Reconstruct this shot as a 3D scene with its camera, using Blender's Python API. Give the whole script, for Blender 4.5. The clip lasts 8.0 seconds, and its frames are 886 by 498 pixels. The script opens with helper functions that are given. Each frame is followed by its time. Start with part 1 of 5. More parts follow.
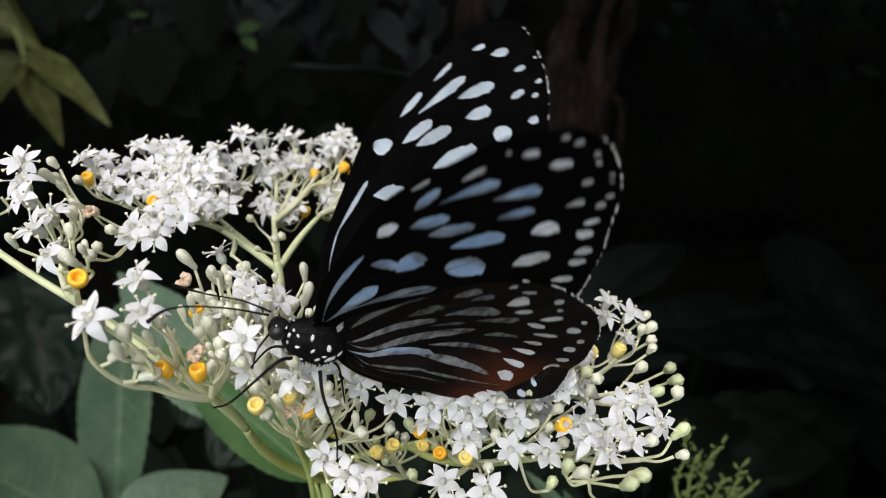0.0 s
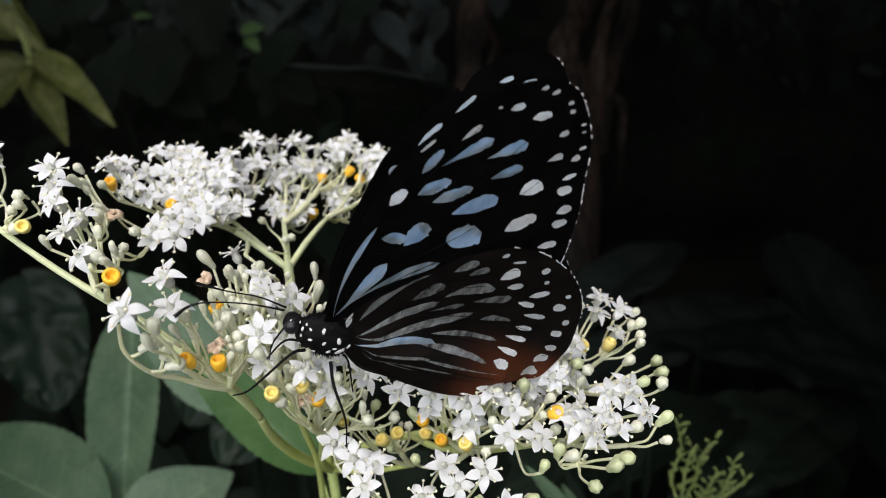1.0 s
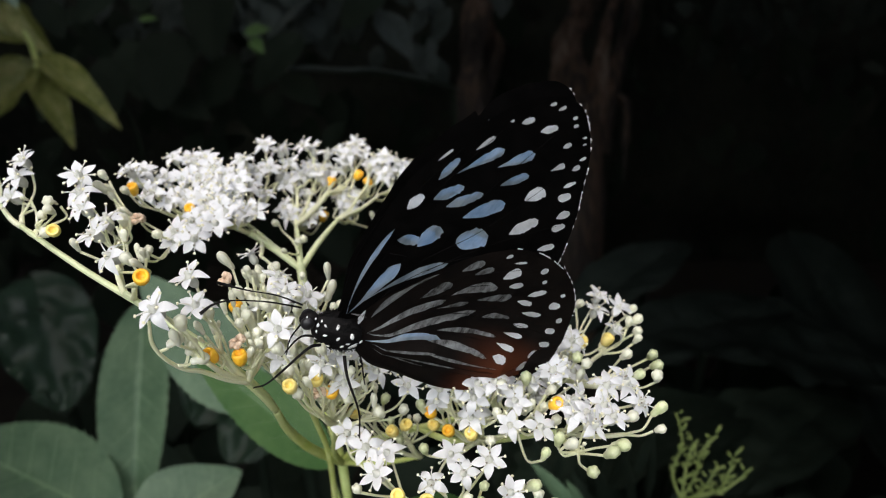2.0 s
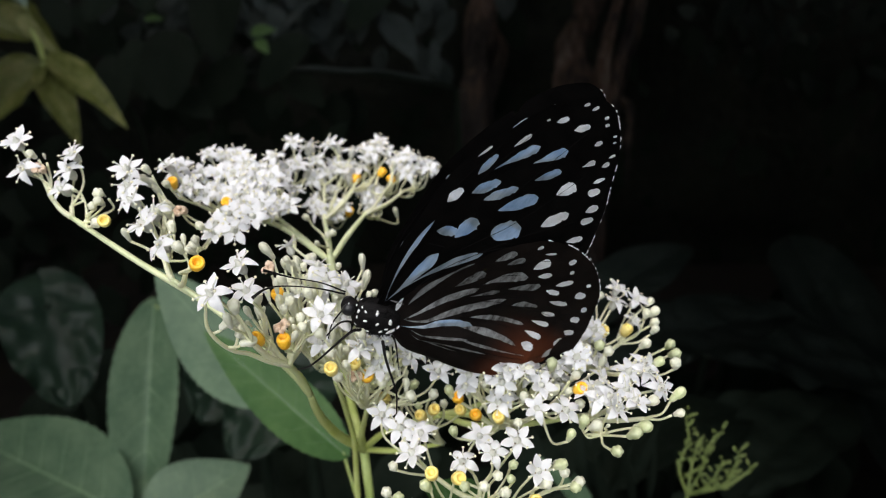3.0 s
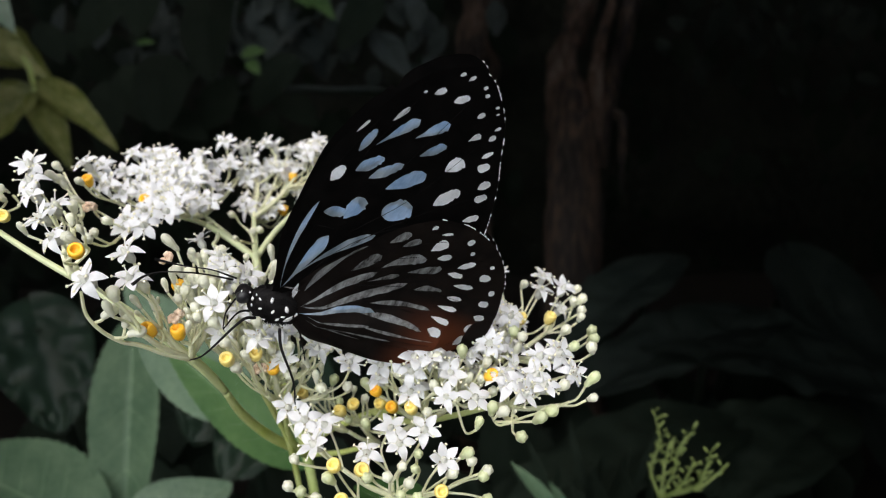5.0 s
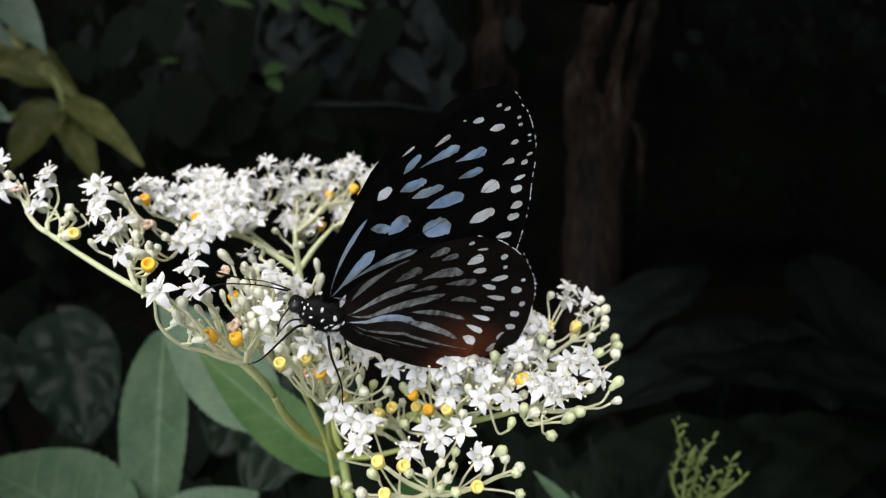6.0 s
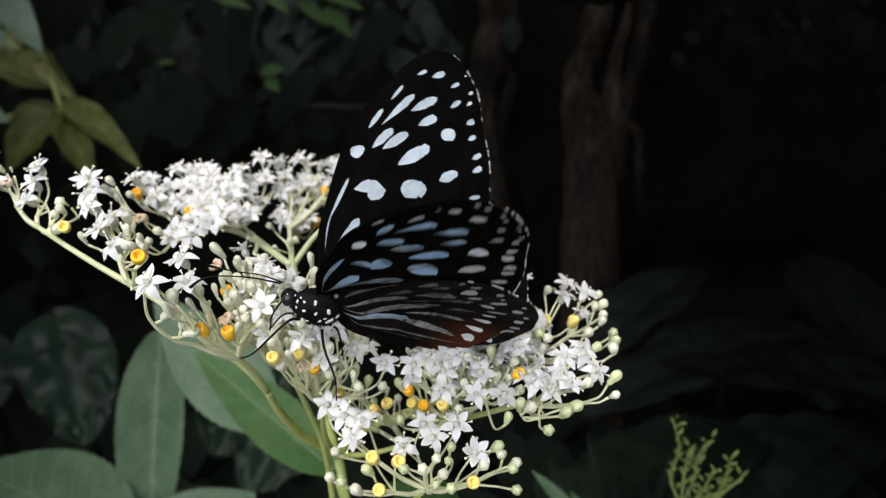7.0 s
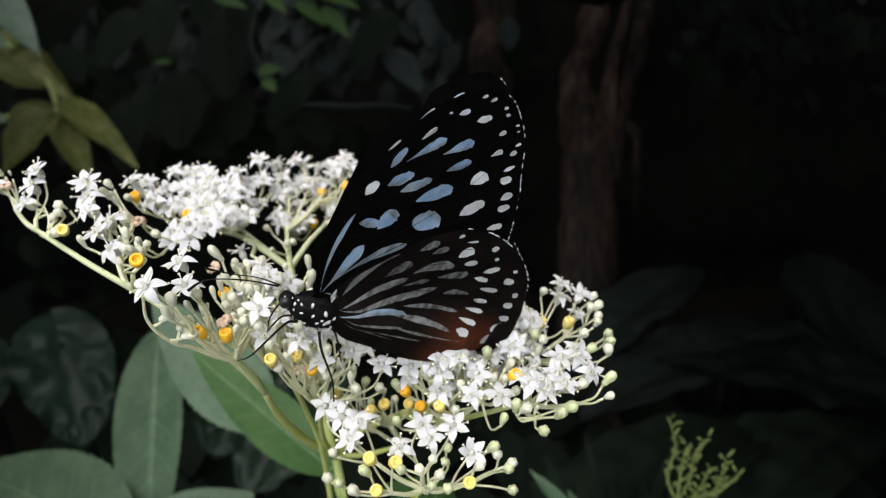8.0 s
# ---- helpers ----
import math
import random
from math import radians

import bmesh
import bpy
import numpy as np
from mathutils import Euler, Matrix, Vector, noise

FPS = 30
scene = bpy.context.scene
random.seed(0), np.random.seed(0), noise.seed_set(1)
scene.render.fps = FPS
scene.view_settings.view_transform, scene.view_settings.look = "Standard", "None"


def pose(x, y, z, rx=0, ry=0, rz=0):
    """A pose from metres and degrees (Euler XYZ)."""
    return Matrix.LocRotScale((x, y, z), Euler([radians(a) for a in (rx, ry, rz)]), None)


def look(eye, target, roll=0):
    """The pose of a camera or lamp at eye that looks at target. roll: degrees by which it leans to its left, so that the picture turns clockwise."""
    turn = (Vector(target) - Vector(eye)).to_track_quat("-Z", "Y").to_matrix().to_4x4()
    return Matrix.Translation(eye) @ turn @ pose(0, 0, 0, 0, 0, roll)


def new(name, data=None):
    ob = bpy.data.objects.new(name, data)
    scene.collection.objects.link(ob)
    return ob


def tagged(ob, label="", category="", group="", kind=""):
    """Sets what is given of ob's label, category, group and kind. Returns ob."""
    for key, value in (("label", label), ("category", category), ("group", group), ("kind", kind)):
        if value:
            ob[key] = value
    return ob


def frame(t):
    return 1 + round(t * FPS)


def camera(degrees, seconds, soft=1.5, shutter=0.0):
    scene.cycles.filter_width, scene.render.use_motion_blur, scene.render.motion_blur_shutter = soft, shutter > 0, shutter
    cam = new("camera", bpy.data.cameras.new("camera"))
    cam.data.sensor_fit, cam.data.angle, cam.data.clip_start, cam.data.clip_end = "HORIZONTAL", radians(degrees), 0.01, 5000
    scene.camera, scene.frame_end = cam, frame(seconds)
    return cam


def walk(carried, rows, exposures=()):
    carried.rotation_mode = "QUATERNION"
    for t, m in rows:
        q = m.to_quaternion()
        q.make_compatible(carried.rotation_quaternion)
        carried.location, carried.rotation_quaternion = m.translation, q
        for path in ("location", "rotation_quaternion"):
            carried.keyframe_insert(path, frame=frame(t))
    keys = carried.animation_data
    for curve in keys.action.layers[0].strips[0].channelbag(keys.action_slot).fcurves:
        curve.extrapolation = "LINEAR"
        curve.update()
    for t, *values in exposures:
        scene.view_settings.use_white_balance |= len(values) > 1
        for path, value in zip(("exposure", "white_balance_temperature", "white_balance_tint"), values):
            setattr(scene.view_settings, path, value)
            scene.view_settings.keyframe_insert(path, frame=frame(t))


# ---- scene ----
# camera: held by hand about a hand's width from the flower head
# seconds, place, then degrees of turn, tilt and lean
PATH = [
    (0, 0.00000, 0.00000, 1.20000, 0.000, -15.000, 0.000),
    (0.3, 0.00003, -0.00146, 1.20042, -0.195, -15.053, -0.112),
    (0.4, 0.00091, -0.00223, 1.20121, -0.171, -15.101, -0.138),
    (0.5, 0.00146, -0.00276, 1.20120, -0.006, -15.042, -0.065),
    (1, 0.00019, -0.00700, 1.20201, 0.190, -15.026, -0.060),
    (2.3, -0.00005, -0.01395, 1.20379, 0.582, -15.032, -0.471),
    (2.5, 0.00036, -0.01501, 1.20326, 0.488, -14.960, -0.341),
    (3, -0.00467, -0.01888, 1.20382, 0.576, -14.913, 0.019),
    (3.5, -0.00469, -0.01812, 1.20086, 0.841, -14.511, 0.383),
    (4, 0.00025, -0.01386, 1.19924, 0.741, -14.098, -0.068),
    (4.2, 0.00396, -0.01238, 1.19709, 0.640, -13.757, -0.630),
    (5.3, 0.00989, -0.02163, 1.20016, 1.009, -13.371, -1.761),
    (5.5, 0.00909, -0.02457, 1.20159, 1.369, -13.111, -2.025),
    (6, 0.00730, -0.02615, 1.20045, 2.107, -12.428, -1.894),
    (6.5, 0.00599, -0.02520, 1.19990, 2.164, -12.346, -1.797),
    (7, 0.00766, -0.02482, 1.19869, 1.962, -12.298, -1.961),
    (7.2, 0.00799, -0.02467, 1.19828, 1.820, -12.440, -2.096),
    (7.3, 0.00786, -0.02458, 1.19763, 1.814, -12.394, -2.043),
    (7.4, 0.00671, -0.02416, 1.19660, 1.755, -12.350, -1.929),
    (7.5, 0.00645, -0.02364, 1.19635, 1.759, -12.274, -1.785),
    (8, 0.00796, -0.02568, 1.19939, 1.784, -12.372, -2.053),
]
cam = camera(62.3, 8.0, soft=1.1, shutter=0.2)
cam.data.dof.use_dof, cam.data.dof.focus_distance, cam.data.dof.aperture_fstop = True, 0.096, 33
walk(cam, [(t, pose(x, y, z, 90 + tilt, 0, turn) @ pose(0, 0, 0, 0, 0, lean)) for t, x, y, z, turn, tilt, lean in PATH], ((0, 0.68), (4.0, 0.72), (5.5, 0.8), (8, 0.82)))

# ---- world and light: an overcast sky over a small gap in the wood ----
world = bpy.data.worlds.new("world")
scene.world = world
world.use_nodes = True
nt = world.node_tree
sky = nt.nodes.new("ShaderNodeTexSky")
sky.sky_type, sky.sun_disc = "NISHITA", False
sky.sun_elevation, sky.sun_rotation = radians(66), radians(208)
sky.air_density, sky.dust_density = 1.0, 3.0
nt.links.new(sky.outputs[0], nt.nodes["Background"].inputs[0])
nt.nodes["Background"].inputs[1].default_value = 0.15
sun = new("sun", bpy.data.lights.new("sun", "SUN"))
sun.data.energy, sun.data.angle, sun.data.color = 3.0, radians(80), (1.0, 0.985, 0.965)
sun.matrix_world = look((-0.5, -2.9, 2.6), (0, 0.1, 1.1))


# ---- materials ----
def material(name, colours, scale=200.0, rough=0.6, bump=0.0, bump_scale=None, detail=6, translucent=0.0, glow_through=None, metal=0.0, vary=0.0, spec=0.5, stretch=(1, 1, 1)):
    """Two or three colours mixed by noise at two scales, relief, and, for thin things, light that comes through."""
    mat = bpy.data.materials.new(name)
    mat.use_nodes = True
    nodes, links = mat.node_tree.nodes, mat.node_tree.links
    bsdf, out = nodes["Principled BSDF"], nodes["Material Output"]
    coord, mapping = nodes.new("ShaderNodeTexCoord"), nodes.new("ShaderNodeMapping")
    mapping.inputs["Scale"].default_value = stretch
    links.new(coord.outputs["Object"], mapping.inputs[0])
    big, fine = nodes.new("ShaderNodeTexNoise"), nodes.new("ShaderNodeTexNoise")
    for tex, s in ((big, scale), (fine, scale * 7)):
        tex.inputs["Scale"].default_value, tex.inputs["Detail"].default_value = s, detail
        links.new(mapping.outputs[0], tex.inputs[0])
    mixed = nodes.new("ShaderNodeMath")
    mixed.operation = "MULTIPLY_ADD"
    mixed.inputs[1].default_value = 0.35
    links.new(fine.outputs[0], mixed.inputs[0])
    part_big = nodes.new("ShaderNodeMath")
    part_big.operation = "MULTIPLY"
    part_big.inputs[1].default_value = 0.65
    links.new(big.outputs[0], part_big.inputs[0])
    links.new(part_big.outputs[0], mixed.inputs[2])
    ramp = nodes.new("ShaderNodeValToRGB")
    stops = ramp.color_ramp.elements
    stops[0].position, stops[1].position = 0.36, 0.64
    while len(stops) < len(colours):
        stops.new(0.36 + 0.28 * (len(stops) - 1) / (len(colours) - 1))
    for stop, colour in zip(stops, colours):
        stop.color = (*colour, 1)
    links.new(mixed.outputs[0], ramp.inputs[0])
    colour = ramp.outputs[0]
    if vary:
        info, hsv, span = nodes.new("ShaderNodeObjectInfo"), nodes.new("ShaderNodeHueSaturation"), nodes.new("ShaderNodeMapRange")
        span.inputs[3].default_value, span.inputs[4].default_value = 1 - vary, 1 + vary
        links.new(info.outputs["Random"], span.inputs[0])
        links.new(span.outputs[0], hsv.inputs["Value"])
        links.new(colour, hsv.inputs["Color"])
        colour = hsv.outputs[0]
    links.new(colour, bsdf.inputs["Base Color"])
    bsdf.inputs["Roughness"].default_value, bsdf.inputs["Metallic"].default_value = rough, metal
    bsdf.inputs["Specular IOR Level"].default_value = spec
    if bump:
        relief = nodes.new("ShaderNodeBump")
        relief.inputs["Strength"].default_value, relief.inputs["Distance"].default_value = bump, 1.0 / (bump_scale or scale * 7) * 0.4
        grain = nodes.new("ShaderNodeTexNoise")
        grain.inputs["Scale"].default_value, grain.inputs["Detail"].default_value = bump_scale or scale * 7, 4
        links.new(mapping.outputs[0], grain.inputs[0])
        links.new(grain.outputs[0], relief.inputs["Height"])
        links.new(relief.outputs[0], bsdf.inputs["Normal"])
    if translucent:
        thin, mix = nodes.new("ShaderNodeBsdfTranslucent"), nodes.new("ShaderNodeMixShader")
        if glow_through:
            thin.inputs[0].default_value = (*glow_through, 1)
        else:
            links.new(colour, thin.inputs[0])
        mix.inputs[0].default_value = translucent
        links.new(bsdf.outputs[0], mix.inputs[1])
        links.new(thin.outputs[0], mix.inputs[2])
        links.new(mix.outputs[0], out.inputs[0])
    return mat


PETAL = material("petal_white", [(0.82, 0.83, 0.85), (0.89, 0.89, 0.9)], 300, 0.55, 0.15, 3000, translucent=0.35, vary=0.04)
STAMEN = material("stamen_white", [(0.62, 0.63, 0.55), (0.74, 0.74, 0.68)], 800, 0.6, translucent=0.3)
POLLEN = material("pollen_cream", [(0.7, 0.66, 0.4), (0.85, 0.82, 0.62)], 1500, 0.7, vary=0.1)
ANTHER = material("anther", [(0.04, 0.035, 0.03), (0.4, 0.34, 0.22)], 1500, 0.8, vary=0.3)
BUD = material("bud_cream", [(0.8, 0.81, 0.62), (0.88, 0.88, 0.77)], 500, 0.5, 0.2, 2500, translucent=0.32, vary=0.1)
BUD_GREEN = material("bud_green", [(0.58, 0.65, 0.33), (0.76, 0.79, 0.56)], 500, 0.5, 0.2, 2500, translucent=0.28, vary=0.12)
PEDICEL = material("pedicel_pale_green", [(0.84, 0.86, 0.58), (0.93, 0.92, 0.73)], 400, 0.5, 0.1, 3000, translucent=0.4)
BRANCH = material("branch_green", [(0.5, 0.58, 0.15), (0.64, 0.7, 0.28)], 250, 0.5, 0.25, 2500, translucent=0.22, glow_through=(0.6, 0.68, 0.25))
# the branches pale from green at the foot to cream among the flowers
tree = BRANCH.node_tree
where, height, pale, blend = tree.nodes.new("ShaderNodeTexCoord"), tree.nodes.new("ShaderNodeSeparateXYZ"), tree.nodes.new("ShaderNodeMapRange"), tree.nodes.new("ShaderNodeMix")
tree.links.new(where.outputs["Object"], height.inputs[0])
tree.links.new(height.outputs[2], pale.inputs[0])
pale.inputs[1].default_value, pale.inputs[2].default_value = 1.132, 1.168
blend.data_type = "RGBA"
tree.links.new(pale.outputs[0], blend.inputs[0])
tree.links.new([n for n in tree.nodes if n.type == "VALTORGB"][0].outputs[0], blend.inputs[6])
blend.inputs[7].default_value = (0.68, 0.73, 0.45, 1)
tree.links.new(blend.outputs[2], tree.nodes["Principled BSDF"].inputs["Base Color"])
STEM = material("stem_green", [(0.3, 0.38, 0.1), (0.42, 0.5, 0.18)], 120, 0.55, 0.25, 1200)
CUP = material("nectar_cup_orange", [(0.9, 0.45, 0.02), (0.94, 0.56, 0.05)], 500, 0.4, 0.1, 2500, vary=0.1)
CUP_YELLOW = material("nectar_cup_yellow", [(0.78, 0.6, 0.12), (0.86, 0.72, 0.28)], 500, 0.35, 0.1, 2500, vary=0.1)
WITHERED = material("withered_brown", [(0.5, 0.32, 0.2), (0.78, 0.66, 0.52)], 900, 0.8, 0.5, 3000)
LEAF = material("leaf_green", [(0.028, 0.08, 0.02), (0.068, 0.135, 0.042)], 60, 0.5, 0.35, 500, spec=0.3, translucent=0.25, glow_through=(0.12, 0.28, 0.03), vary=0.06)
LEAF_VEIN = material("leaf_vein", [(0.1, 0.18, 0.08), (0.14, 0.22, 0.11)], 80, 0.5)
LEAF_BLUE = material("leaf_blue_green", [(0.046, 0.09, 0.05), (0.1, 0.155, 0.09)], 40, 0.5, 0.3, 400, spec=0.3, translucent=0.2, glow_through=(0.07, 0.16, 0.05), vary=0.08)
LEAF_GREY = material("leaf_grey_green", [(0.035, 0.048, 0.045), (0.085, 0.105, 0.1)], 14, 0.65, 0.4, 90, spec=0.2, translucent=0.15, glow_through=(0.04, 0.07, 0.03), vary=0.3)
# darker than a leaf's own green: the wood's shade is in the colour
LEAF_SHADED = material("leaf_dark_green", [(0.008, 0.014, 0.0095), (0.018, 0.026, 0.018)], 14, 0.75, 0.4, 90, spec=0.1, translucent=0.15, glow_through=(0.03, 0.07, 0.015), vary=0.3)
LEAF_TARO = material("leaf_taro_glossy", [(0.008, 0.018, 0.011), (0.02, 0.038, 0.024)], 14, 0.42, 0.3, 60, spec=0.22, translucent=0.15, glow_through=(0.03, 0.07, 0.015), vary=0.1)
LEAF_YELLOW = material("leaf_yellow_green", [(0.075, 0.1, 0.022), (0.19, 0.215, 0.055), (0.35, 0.35, 0.13)], 22, 0.5, 0.5, 60, translucent=0.25, glow_through=(0.2, 0.2, 0.03), vary=0.15)
LEAF_PALE = material("leaf_pale_blue_green", [(0.1, 0.16, 0.1), (0.19, 0.27, 0.19)], 16, 0.5, 0.3, 150, translucent=0.2, vary=0.1)
# shade is put into this green too, a step lighter than the deepest
LEAF_HALF_SHADED = material("leaf_dusky_green", [(0.015, 0.023, 0.019), (0.034, 0.045, 0.038)], 10, 0.7, 0.4, 70, spec=0.15, translucent=0.15, glow_through=(0.03, 0.07, 0.015), vary=0.2)
LEAF_LIGHT = material("leaf_light_green", [(0.06, 0.13, 0.032), (0.1, 0.19, 0.055)], 16, 0.5, 0.3, 150, translucent=0.25, vary=0.15)
SPRIG = material("sprig_yellow_green", [(0.07, 0.105, 0.022), (0.14, 0.18, 0.05)], 200, 0.6, vary=0.1)
BARK = material("bark_brown", [(0.01, 0.008, 0.007), (0.034, 0.028, 0.024), (0.1, 0.064, 0.044), (0.19, 0.15, 0.125)], 9, 0.9, 1.0, 60, stretch=(1, 1, 0.3))
SOIL = material("soil_litter", [(0.008, 0.0075, 0.0055), (0.025, 0.021, 0.014)], 6, 0.95, 0.8, 60)
# near-black puts the dark depth of the wood into the colour
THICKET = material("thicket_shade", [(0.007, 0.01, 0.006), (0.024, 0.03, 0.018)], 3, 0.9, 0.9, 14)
WING_BLACK = material("wing_black", [(0.0006, 0.0006, 0.0006), (0.0024, 0.0021, 0.002)], 500, 0.8, 0.3, 6000, translucent=0.05, glow_through=(0.02, 0.008, 0.004), spec=0.03)
WING_BROWN = material("wing_brown_black", [(0.0014, 0.0011, 0.001), (0.006, 0.0043, 0.0036)], 300, 0.7, 0.3, 6000, translucent=0.07, glow_through=(0.11, 0.022, 0.006), spec=0.06)
WING_BLUE = material("wing_pale_blue", [(0.12, 0.16, 0.2), (0.35, 0.43, 0.5), (0.54, 0.61, 0.67)], 900, 0.55, 0.25, 5000, translucent=0.62, glow_through=(0.43, 0.65, 0.9), spec=0.3, stretch=(0.3, 1.2, 1))
WING_GREY = material("wing_grey_white", [(0.55, 0.56, 0.57), (0.78, 0.8, 0.82), (0.88, 0.89, 0.9)], 900, 0.6, 0.25, 5000, translucent=0.5, glow_through=(0.88, 0.9, 0.93), spec=0.3)
WING_PALE = material("wing_pale_upper", [(0.56, 0.68, 0.8), (0.76, 0.85, 0.94), (0.85, 0.91, 0.96)], 900, 0.55, 0.25, 5000, translucent=0.52, glow_through=(0.85, 0.94, 1.0), spec=0.2)
WING_DUSK = material("wing_dusky_grey", [(0.03, 0.028, 0.026), (0.26, 0.265, 0.265), (0.46, 0.48, 0.49)], 900, 0.6, 0.25, 5000, translucent=0.66, spec=0.3, stretch=(0.35, 1.2, 1))
WING_FRINGE = material("wing_fringe_white", [(0.35, 0.35, 0.35), (0.85, 0.85, 0.85)], 1500, 0.6)
VEIN = material("wing_vein_black", [(0.002, 0.002, 0.002), (0.005, 0.004, 0.004)], 400, 0.7, spec=0.05)
FUR_BLACK = material("body_black", [(0.002, 0.002, 0.002), (0.008, 0.007, 0.007)], 700, 0.7, 0.8, 5000, spec=0.12)
FUR_WHITE = material("body_spot_white", [(0.7, 0.7, 0.7), (0.85, 0.85, 0.85)], 900, 0.7)
FUR_GREY = material("thorax_grey_down", [(0.03, 0.028, 0.028), (0.16, 0.15, 0.15)], 900, 0.7, 0.9, 4000, stretch=(0.3, 1, 1))
WING_RUST = material("wing_rust", [(0.0014, 0.0011, 0.001), (0.006, 0.0043, 0.0036)], 300, 0.7, 0.3, 6000, spec=0.06)
# the hindwing's rear corner is tinged with rust red
rust = WING_RUST.node_tree
pos = [n for n in rust.nodes if n.type == "TEX_COORD"][0]
split = rust.nodes.new("ShaderNodeSeparateXYZ")
rust.links.new(pos.outputs["Object"], split.inputs[0])
across, along, both, tint = rust.nodes.new("ShaderNodeMapRange"), rust.nodes.new("ShaderNodeMapRange"), rust.nodes.new("ShaderNodeMath"), rust.nodes.new("ShaderNodeMix")
across.interpolation_type = along.interpolation_type = "SMOOTHSTEP"
across.inputs[1].default_value, across.inputs[2].default_value = 0.009, 0.002
along.inputs[1].default_value, along.inputs[2].default_value = -0.0165, -0.0275
both.operation, tint.data_type = "MULTIPLY", "RGBA"
rust.links.new(split.outputs[0], across.inputs[0])
rust.links.new(split.outputs[1], along.inputs[0])
rust.links.new(across.outputs[0], both.inputs[0])
rust.links.new(along.outputs[0], both.inputs[1])
rust.links.new(both.outputs[0], tint.inputs[0])
plain = [n for n in rust.nodes if n.type == "VALTORGB"][0]
rust.links.new(plain.outputs[0], tint.inputs[6])
tint.inputs[7].default_value = (0.08, 0.022, 0.009, 1)
rust.links.new(tint.outputs[2], rust.nodes["Principled BSDF"].inputs["Base Color"])
ABDOMEN = material("abdomen_brown", [(0.006, 0.004, 0.0035), (0.045, 0.026, 0.019)], 700, 0.5, 0.7, 3000, stretch=(2.5, 0.6, 0.6))
EYE = material("eye_black", [(0.004, 0.004, 0.005), (0.014, 0.014, 0.016)], 1500, 0.4, 0.3, 9000)


# ---- mesh helpers ----
def part(name, mesh, mat, parent=None, label=""):
    """Links a bmesh, or a mesh that others share, as one object under a thing or a part."""
    if isinstance(mesh, bmesh.types.BMesh):
        bm, mesh = mesh, bpy.data.meshes.new(name)
        bm.to_mesh(mesh)
        bm.free()
        for face in mesh.polygons:
            face.use_smooth = True
    if mat and not mesh.materials:
        mesh.materials.append(mat)
    ob = new(name, mesh)
    ob.parent = parent
    return tagged(ob, label)


def smooth_path(points, steps=6):
    """A Catmull-Rom line through the points (of any number of coordinates)."""
    p = [np.array(q, float) for q in points]
    p = [2 * p[0] - p[1], *p, 2 * p[-1] - p[-2]]
    out = []
    for a, b, c, d in zip(p, p[1:], p[2:], p[3:]):
        for k in range(steps):
            t = k / steps
            out.append(0.5 * (2 * b + (c - a) * t + (2 * a - 5 * b + 4 * c - d) * t * t + (3 * b - a - 3 * c + d) * t ** 3))
    return [*out, p[-2]]


def add_tube(bm, points, radii, sides=7, steps=5, wobble=0.0):
    """A round, tapering stalk along a smooth line, with closed ends."""
    line = smooth_path([(*p, r) for p, r in zip(points, radii)], steps)
    rings, side = [], None
    for i, q in enumerate(line):
        ahead = Vector(line[min(i + 1, len(line) - 1)][:3] - line[max(i - 1, 0)][:3]).normalized()
        if side is None:
            side = ahead.orthogonal().normalized()
        side = (side - ahead * side.dot(ahead)).normalized()
        other = ahead.cross(side)
        r = max(q[3], 1e-5)
        rings.append([bm.verts.new(Vector(q[:3]) + (side * math.cos(a) + other * math.sin(a)) * r * (1 + wobble * random.uniform(-1, 1)))
                      for a in (2 * math.pi * k / sides for k in range(sides))])
    for a, b in zip(rings, rings[1:]):
        for k in range(sides):
            bm.faces.new((a[k], a[(k + 1) % sides], b[(k + 1) % sides], b[k]))
    bm.faces.new(rings[0][::-1])
    bm.faces.new(rings[-1])


def tube(points, radii, sides=7, steps=5, wobble=0.0):
    bm = bmesh.new()
    add_tube(bm, points, radii, sides, steps, wobble)
    return bm


def add_lathe(bm, profile, sides=12, m=Matrix()):
    """A turned body from (radius, height) pairs."""
    rings = []
    for r, h in profile:
        rings.append([bm.verts.new(m @ Vector((r * math.cos(a), r * math.sin(a), h))) for a in (2 * math.pi * k / sides for k in range(sides))])
    for a, b in zip(rings, rings[1:]):
        for k in range(sides):
            bm.faces.new((a[k], a[(k + 1) % sides], b[(k + 1) % sides], b[k]))
    bm.faces.new(rings[0][::-1])
    bm.faces.new(rings[-1])


def lathe(profile, sides=12, m=Matrix()):
    bm = bmesh.new()
    add_lathe(bm, profile, sides, m)
    return bm


def add_blob(bm, centre, size, detail=2, m=Matrix(), rough=0.0):
    made = bmesh.ops.create_icosphere(bm, subdivisions=detail, radius=1.0)["verts"]
    for v in made:
        d = v.co.copy()
        if rough:
            d *= 1 + rough * noise.noise(d * 2.3 + Vector(centre) * 700)
        v.co = m @ Vector((centre[0] + d.x * size[0], centre[1] + d.y * size[1], centre[2] + d.z * size[2]))


def shared(name, bm, mat):
    """A mesh for many alike pieces."""
    mesh = bpy.data.meshes.new(name)
    bm.to_mesh(mesh)
    bm.free()
    for face in mesh.polygons:
        face.use_smooth = True
    mesh.materials.append(mat)
    return mesh


def facing(place, up, spin=0.0):
    """A pose at a place whose z axis points along up."""
    return Matrix.Translation(place) @ Vector(up).to_track_quat("Z", "Y").to_matrix().to_4x4() @ pose(0, 0, 0, 0, 0, spin)


def thing(name, m=Matrix(), label="", category="", group="", kind=""):
    ob = new(name)
    ob.empty_display_size = 0.01
    ob.matrix_world = m
    return tagged(ob, label, category, group, kind)


